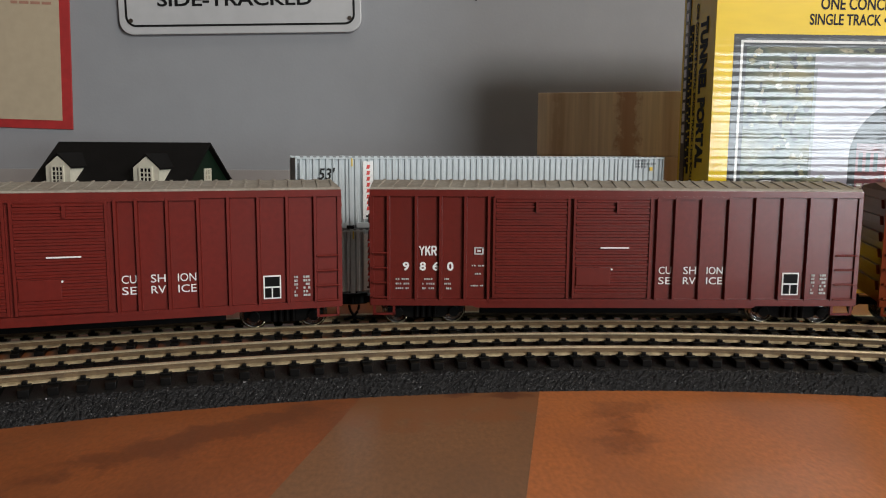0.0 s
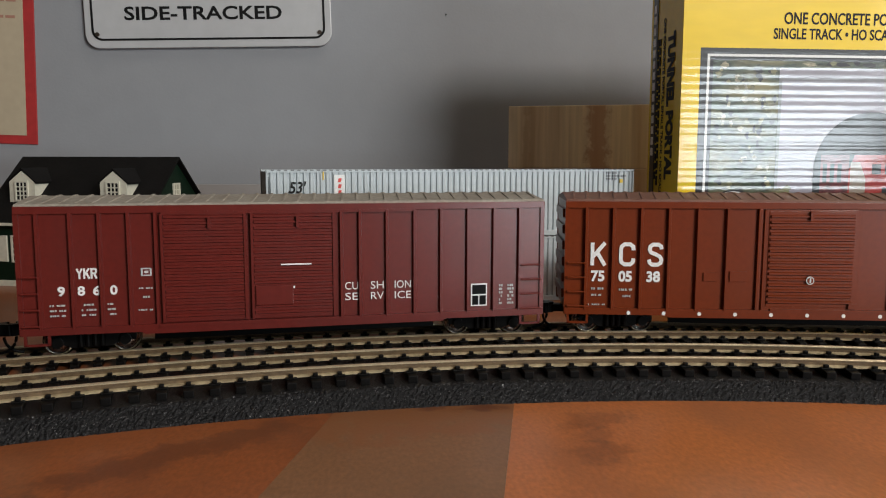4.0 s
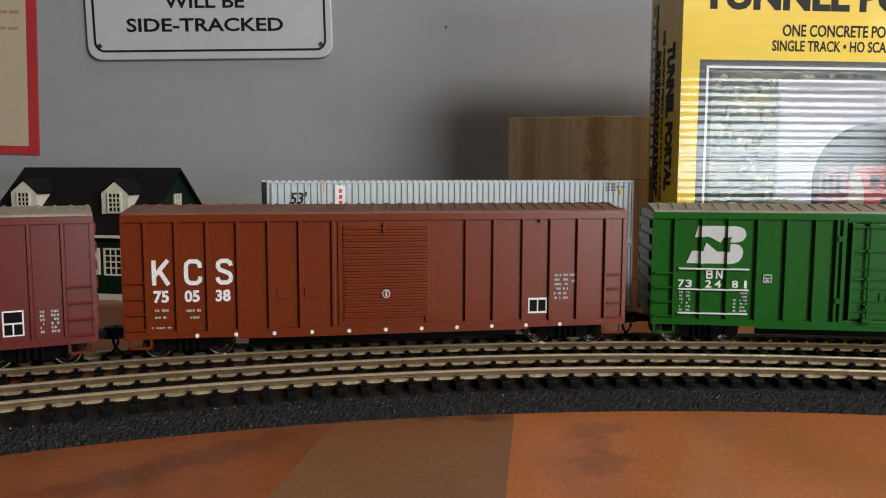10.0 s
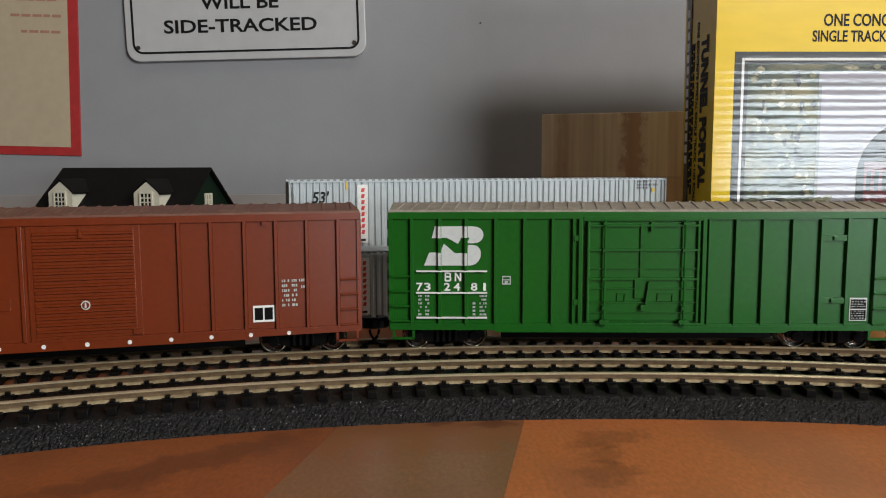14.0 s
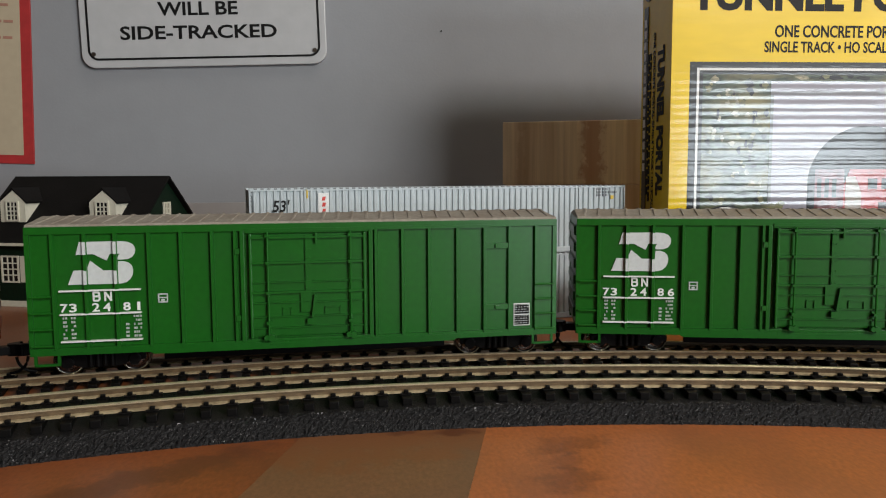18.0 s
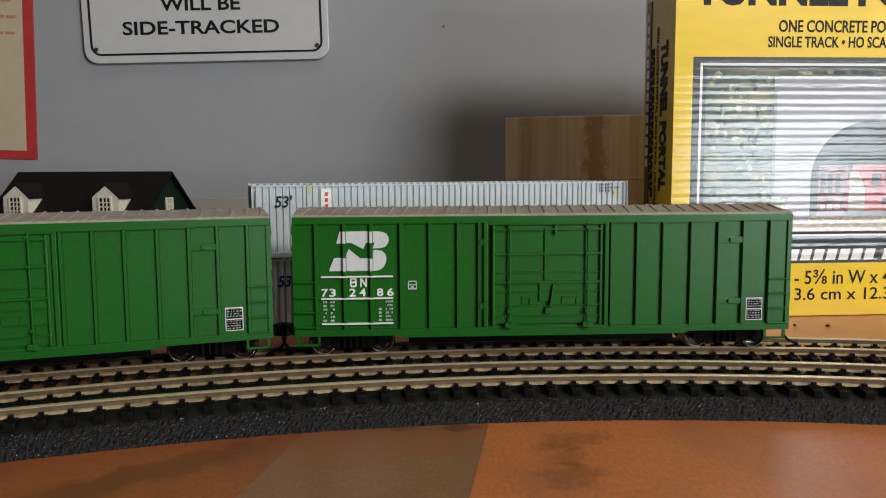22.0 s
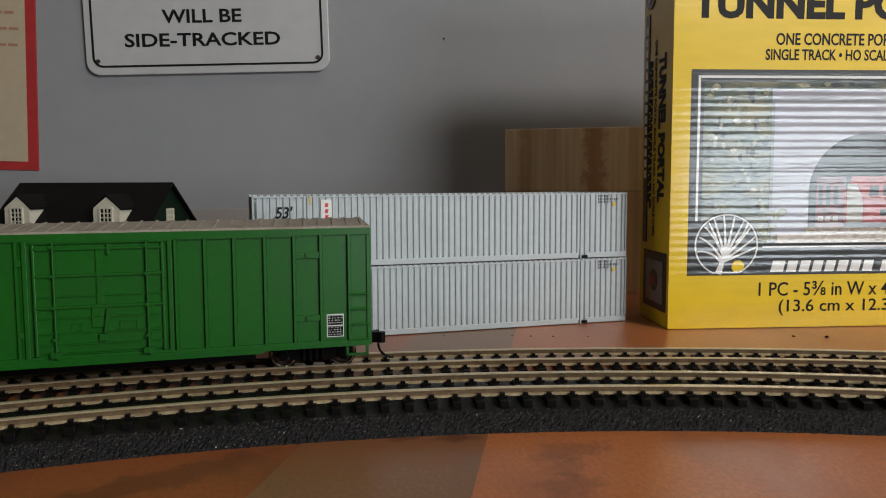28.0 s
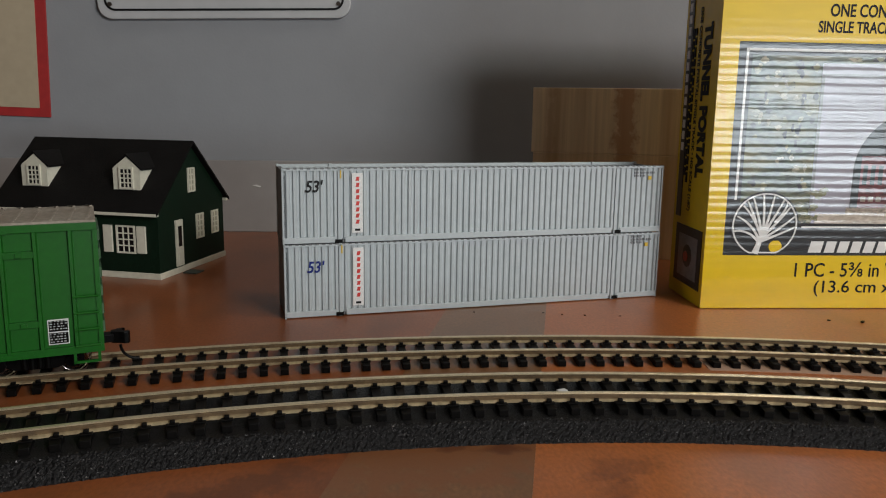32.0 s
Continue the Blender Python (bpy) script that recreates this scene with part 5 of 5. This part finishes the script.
def stroke(points, width, parent):
    verts, faces = [], []
    pts = [Vector((u, v)) for u, v in points]
    for i, p in enumerate(pts):
        d = (pts[min(i + 1, len(pts) - 1)] - pts[max(i - 1, 0)]).normalized()
        w = width * (1.0 - 0.45 * i / (len(pts) - 1)) if width > 0.0008 else width
        nrm = Vector((-d.y, d.x)) * w / 2
        for q in (p + nrm, p - nrm):
            verts += [(q.x, -0.00056 - ripple(q.y), q.y), (q.x, -0.0003 - ripple(q.y), q.y)]
    for i in range(len(pts) - 1):
        a, b = i * 4, i * 4 + 4
        faces += [(a, a + 2, b + 2, b), (a + 1, b + 1, b + 3, a + 3), (a, b, b + 1, a + 1), (a + 2, a + 3, b + 3, b + 2)]
    return part("white_stroke", Shape().add(verts, faces), GLOSS_WHITE, parent)


def curve(p0, p1, p2, n=10):
    return [((1 - t) ** 2 * p0[0] + 2 * t * (1 - t) * p1[0] + t * t * p2[0], (1 - t) ** 2 * p0[1] + 2 * t * (1 - t) * p1[1] + t * t * p2[1]) for t in (i / n for i in range(n + 1))]


ring = [(LC + 0.0146 * math.cos(radians(-65 + k * 310 / 60)), LZ + 0.0146 * math.sin(radians(-65 + k * 310 / 60))) for k in range(61)]
stroke(ring + [(LC + 0.0146 * math.cos(radians(-65)), LZ + 0.0146 * math.sin(radians(-65)))], 0.0007, mark)
stroke(curve((LC - 0.0035, LZ - 0.0138), (LC - 0.0022, LZ - 0.0090), (LC - 0.0002, LZ - 0.0030)), 0.0030, mark)
for start, bend_point, tip in (((-0.0020, -0.0085), (-0.0070, -0.0020), (-0.0138, -0.0030)), ((-0.0018, -0.0075), (-0.0060, 0.0010), (-0.0130, 0.0040)), ((-0.0012, -0.0055), (-0.0050, 0.0040), (-0.0105, 0.0090)),
                               ((-0.0008, -0.0045), (-0.0035, 0.0050), (-0.0060, 0.0126)), ((-0.0004, -0.0040), (-0.0005, 0.0050), (-0.0015, 0.0142)), ((0.0000, -0.0035), (0.0020, 0.0050), (0.0035, 0.0136)),
                               ((0.0000, -0.0040), (0.0040, 0.0030), (0.0080, 0.0116)), ((-0.0004, -0.0055), (0.0060, 0.0010), (0.0112, 0.0084)), ((-0.0008, -0.0068), (0.0065, -0.0025), (0.0136, 0.0040)), ((-0.0012, -0.0078), (0.0060, -0.0050), (0.0142, -0.0010)), ((-0.0040, 0.0010), (-0.0060, 0.0060), (-0.0085, 0.0110)), ((0.0045, 0.0010), (0.0085, 0.0050), (0.0098, 0.0104))):
    stroke(curve(*[(LC + a, LZ + b) for a, b in (start, bend_point, tip)]), 0.0013, mark)
printed("sun_mark", LZ - 0.0128, LZ - 0.0075, lambda z: LC + 0.0058 - math.sqrt(max(0, 0.003 ** 2 - (z - LZ + 0.0103) ** 2)), lambda z: LC + 0.0058 + math.sqrt(max(0, 0.003 ** 2 - (z - LZ + 0.0103) ** 2)), YELLOW, 0.00040, mark)
# words on the front
lettering("title", "TUNNEL PORTAL", TEXT_INK, carton, (0.0086, 0.1510, 0.1474, 0.1616), front, bold=0.045)
lettering("lettering", "ONE CONCRETE PORTAL", TEXT_INK, carton, (0.0477, 0.1108, 0.1354, 0.1411), front, bold=0.02)
lettering("lettering", "SINGLE TRACK \u2022 HO SCALE", TEXT_INK, carton, (0.0430, 0.1030, 0.1284, 0.1336), front, bold=0.02)
lettering("lettering", "1 PC - 5\u215c in W x 4\u215e in H", TEXT_INK, carton, (0.0432, BW - 0.0480, 0.0158, 0.0230), front, bold=0.008)
lettering("lettering", "(13.6 cm x 12.3 cm)", TEXT_INK, carton, (0.0530, BW - 0.0540, 0.0062, 0.0140), front, bold=0.008)
u = 0.0484
for k in range(14):
    wide = 0.0066 if k % 8 in (0,) else 0.0052
    printed("brand_bar", 0.0276, 0.0330, lambda z: u + (z - 0.0276) * 0.22, lambda z: u + wide - 0.0006 + (z - 0.0276) * 0.22, GLOSS_WHITE, 0.00014, photo)
    u += wide + (0.0009 if k != 7 else 0.0036)


# the left side, with its words running down
def side(u, v, w):
    return 0.0004 - w, v, u


lettering("lettering", "TUNNEL PORTAL", TEXT_INK, carton, (0.1335, 0.0610, 0.0190, 0.0092), side, bold=0.06)
lettering("lettering", "ONE CONCRETE PORTAL SINGLE TRACK \u2022 HO SCALE (1:87)", TEXT_INK, carton, (0.1415, 0.0440, 0.0262, 0.0222), side, bold=0.03)
s = Shape()
random.seed(11)
for col in (0.0284, 0.0311):
    z = 0.132
    while z > 0.062:
        step = random.uniform(0.002, 0.005)
        s.box(0.0002, 0.0007, col, col + 0.0018, z - step, z)
        z -= step + 0.0009
part("small_print", s, TEXT_INK, carton)
band = part("black_band", Shape().box(0.0002, 0.0007, 0.0335, 0.0395, 0.0400, 0.1560), DARK_PRINT, carton, "black printed band")
for k in range(14):
    part("brand_bar", Shape().box(0.0000, 0.0004, 0.0352, 0.0382, 0.1500 - k * 0.0056 - 0.0040, 0.1500 - k * 0.0056), GLOSS_WHITE, band)
side_mark = part("round_mark", Shape().cyl((0.0003, 0.0330, 0.1650), "x", 0.0066, 0.0006, 28), DARK_PRINT, carton, "round black mark on the side")
for k in range(5):
    a = radians(40 + 25 * k)
    part("white_stroke", Shape().tube([(-0.0001, 0.0330, 0.1610), (-0.0001, 0.0330 + 0.0052 * math.cos(a), 0.1640 + 0.0052 * math.sin(a))], 0.0003, 6), GLOSS_WHITE, side_mark)
inset = part("side_photo", Shape().box(0.0002, 0.0007, 0.0040, 0.0370, 0.0075, 0.0365), DARK_PRINT, carton, "dark printed side photograph")
part("side_photo_detail", Shape().box(0.0000, 0.0004, 0.0080, 0.0320, 0.0110, 0.0320), CONCRETE_DARK, inset)
part("side_photo_detail", Shape().cyl((0.0001, 0.0200, 0.0220), "x", 0.0056, 0.0004, 24), DARK_PRINT, inset)
part("side_photo_detail", Shape().cyl((-0.0001, 0.0215, 0.0215), "x", 0.0026, 0.0004, 18), PRINT_RED, inset)

# ---- on the wall ----
SIGN_WHITE = mat("enamel_white", (0.44, 0.445, 0.45), 0.35, vary=0.04, scale=120, other=(0.38, 0.38, 0.385), mix=0.3, mix_scale=20)
sign = thing("wall_sign", "white metal sign with black letters, screwed to the wall", "sign", m=pose(-0.1580, WALL_Y, 0.1486, ry=-1.43) @ Matrix.Diagonal((1.15, 1, 1.15, 1)))


def rounded(x0, x1, z0, z1, r, n=8):
    pts = []
    for cx, cz, a0 in ((x1 - r, z0 + r, -90), (x1 - r, z1 - r, 0), (x0 + r, z1 - r, 90), (x0 + r, z0 + r, 180)):
        pts += [(cx + r * math.cos(radians(a0 + 90 * k / n)), cz + r * math.sin(radians(a0 + 90 * k / n))) for k in range(n + 1)]
    return pts


SW, SH = 0.1512, 0.105
part("plate", Shape().prism(rounded(0, SW, 0, SH, 0.0085), "y", -0.0040, -0.0004), SIGN_WHITE, sign, "white enamelled plate", bevel=0.0006)
outer, inner = rounded(0.0040, SW - 0.0040, 0.0046, SH - 0.0046, 0.0065), rounded(0.0053, SW - 0.0053, 0.0059, SH - 0.0059, 0.0053)
n = len(outer)
verts = [(x, -0.0043, z) for x, z in outer] + [(x, -0.0043, z) for x, z in inner] + [(x, -0.0039, z) for x, z in outer] + [(x, -0.0039, z) for x, z in inner]
faces = []
for i in range(n):
    j = (i + 1) % n
    faces += [(i, j, n + j, n + i), (2 * n + j, 2 * n + i, 3 * n + i, 3 * n + j), (i, 2 * n + i, 2 * n + j, j), (n + j, 3 * n + j, 3 * n + i, n + i)]
part("border_line", Shape().add(verts, faces), BLACK_INK, sign, "thin black border")
for x in (0.0074, SW - 0.0074):
    part("screw", Shape().cyl((x, -0.0045, 0.0085), "y", 0.0013, 0.0012, 14), mat("rusty_steel", (0.06, 0.045, 0.035), 0.5, metal=0.6, vary=0.2), sign, "dark screw head")


def on_sign(u, v, w):
    return u, -0.0041 - w, v


for words, u0, u1, v0 in (("SIDE-TRACKED", 0.0242, 0.1206, 0.0168), ("WILL BE", 0.0478, 0.0970, 0.0312), ("ALL OTHERS", 0.0320, 0.1130, 0.0456)):
    lettering("lettering", words, BLACK_INK, sign, (u0, u1, v0, v0 + 0.0084), on_sign, bold=0.022)

POSTER_RED = mat("red_card", (0.36, 0.022, 0.022), 0.6, vary=0.12, scale=200, other=(0.28, 0.02, 0.02), mix=0.5, mix_scale=60)
POSTER_CREAM = mat("cream_paper", (0.41, 0.34, 0.235), 0.75, vary=0.04, scale=200, other=(0.43, 0.35, 0.235), mix=0.4, mix_scale=14)
poster = thing("poster", "cream paper notice with a red card border on the wall", "poster", m=pose(-0.1963, WALL_Y, 0.0808, ry=1.5) @ Matrix.Diagonal((1.2, 1, 1.2, 1)))
part("border", Shape().box(-0.235, 0, -0.0016, -0.0002, 0, 0.300), POSTER_RED, poster, "red card border", bevel=0.0003)
part("sheet", Shape().box(-0.229, -0.0060, -0.0020, -0.0012, 0.0052, 0.294), POSTER_CREAM, poster, "cream paper sheet")
s = Shape()
for k, (x0, z) in enumerate(((-0.034, 0.0735), (-0.040, 0.0830), (-0.036, 0.0925), (-0.052, 0.1020))):
    x = x0
    while x < -0.0135:
        w = 0.0022 + 0.0016 * ((k * 7 + int(-x * 1e4)) % 3)
        s.box(x, x + w, -0.0022, -0.0018, z, z + 0.0016)
        x += w + 0.0012
part("small_print", s, mat("faded_red_ink", (0.34, 0.17, 0.12), 0.7, vary=0.1), poster)

tagged(new("wall_pin", Shape().cyl((0.0995, WALL_Y - 0.0004, 0.1772), "y", 0.0006, 0.0012, 10).mesh("wall_pin", BLACK_INK)), "tiny dark nail in the grey wall", "nail")
mark_shape = Shape().prism([(-0.0568, 0.0342), (-0.0533, 0.0346), (-0.0500, 0.0334), (-0.0510, 0.0327), (-0.0545, 0.0336)], "y", WALL_Y - 0.0034, WALL_Y - 0.0029)
tagged(new("paint_chip", mark_shape.mesh("paint_chip", GLOSS_WHITE)), "small white chip stuck to the backboard", "paint chip")

# ---- crumbs and scraps on the table ----
scrap = Shape().box(-0.0016, 0.0016, -0.0011, 0.0011, 0.0, 0.0009).mesh("white_scrap", GLOSS_WHITE, 0.0004)
o = new("white_scrap", scrap)
o.matrix_world = pose(0.1000, -0.1078, FOAM_H + 0.0021, rz=20)
tagged(o, "small white scrap between the rails of the front track", "scrap")
random.seed(3)
crumb = Shape().box(-0.0006, 0.0006, -0.0004, 0.0004, 0.0, 0.0005).mesh("crumb", BLACK_INK, 0.0002)
for x, y, k in ((0.2590, -0.0060, 1.7), (0.2450, -0.0030, 1.2), (0.1247, 0.0075, 0.8), (0.1349, 0.0061, 0.8), (0.0845, 0.0118, 0.7), (0.1509, 0.0050, 0.6), (0.1164, 0.0106, 0.6)):
    o = new("crumb", crumb)
    o.matrix_world = pose(x, y, 0.0, rz=random.uniform(0, 180)) @ Matrix.Diagonal((k, k, k, 1))
    tagged(o, "tiny dark crumb lying on the table", "crumb", "crumbs on the table")
card = Shape().arc([(-0.0172, 0.0), (0.0150, 0.0), (0.0150, 0.00016), (-0.0172, 0.00016)], REAR_C, REAR_R, 0.081, 0.50, 30)
tagged(new("card_shim", card.mesh("card_shim", mat("tan_card", (0.42, 0.27, 0.19), 0.7, vary=0.1, scale=300))), "thin tan card strip under the rear track", "card strip")


# ---- movement ----
KNOTS = [(0, 0.0000), (1, 0.0402), (2, 0.0800), (3, 0.1211), (6, 0.2438), (8, 0.3232), (10, 0.4028), (12, 0.4835), (14, 0.5630), (17, 0.6844), (18, 0.7243), (20, 0.8022), (22, 0.8829), (24, 0.9611), (25, 0.9993), (28, 1.1171), (30, 1.1926), (32, 1.2723)]
# the angle of each car's middle at the start
PLACES = (-0.2691, 0.0228, 0.3115, 0.6030, 0.8907)


def run(t):
    """The angle that the train has gone round the curve at t seconds."""
    for (t0, a0), (t1, a1) in zip(KNOTS, KNOTS[1:]):
        if t <= t1:
            return a0 + (a1 - a0) * (t - t0) / (t1 - t0)
    return KNOTS[-1][1]


def motions():
    half_base = BOGIE * LONG
    chord = math.sqrt(REAR_R ** 2 - half_base ** 2)
    bend = math.degrees(math.asin(half_base / REAR_R))
    for k, (car, sets) in enumerate(CARS):
        rows = []
        for i in range(33):
            a = PLACES[k] - run(i)
            rows.append((i, pose(REAR_C[0] + chord * math.sin(a), REAR_C[1] + chord * math.cos(a), RAIL_TOP + 0.0002, rz=-math.degrees(a))))
        walk(car, rows)
        for j, ws in enumerate(sets):
            x = ws.location.x
            spin = []
            for i in range(161):
                t = i * 0.2
                spin.append((t, pose(x, 0, WHEEL_R * 0.94, ry=-math.degrees(run(t) * REAR_R / (WHEEL_R * 0.94)))))
            walk(ws, spin)
        for child in car.children:
            if child.name.startswith("bogie"):
                child.rotation_euler = (0, 0, radians(-bend if child.location.x > 0 else bend))


motions()
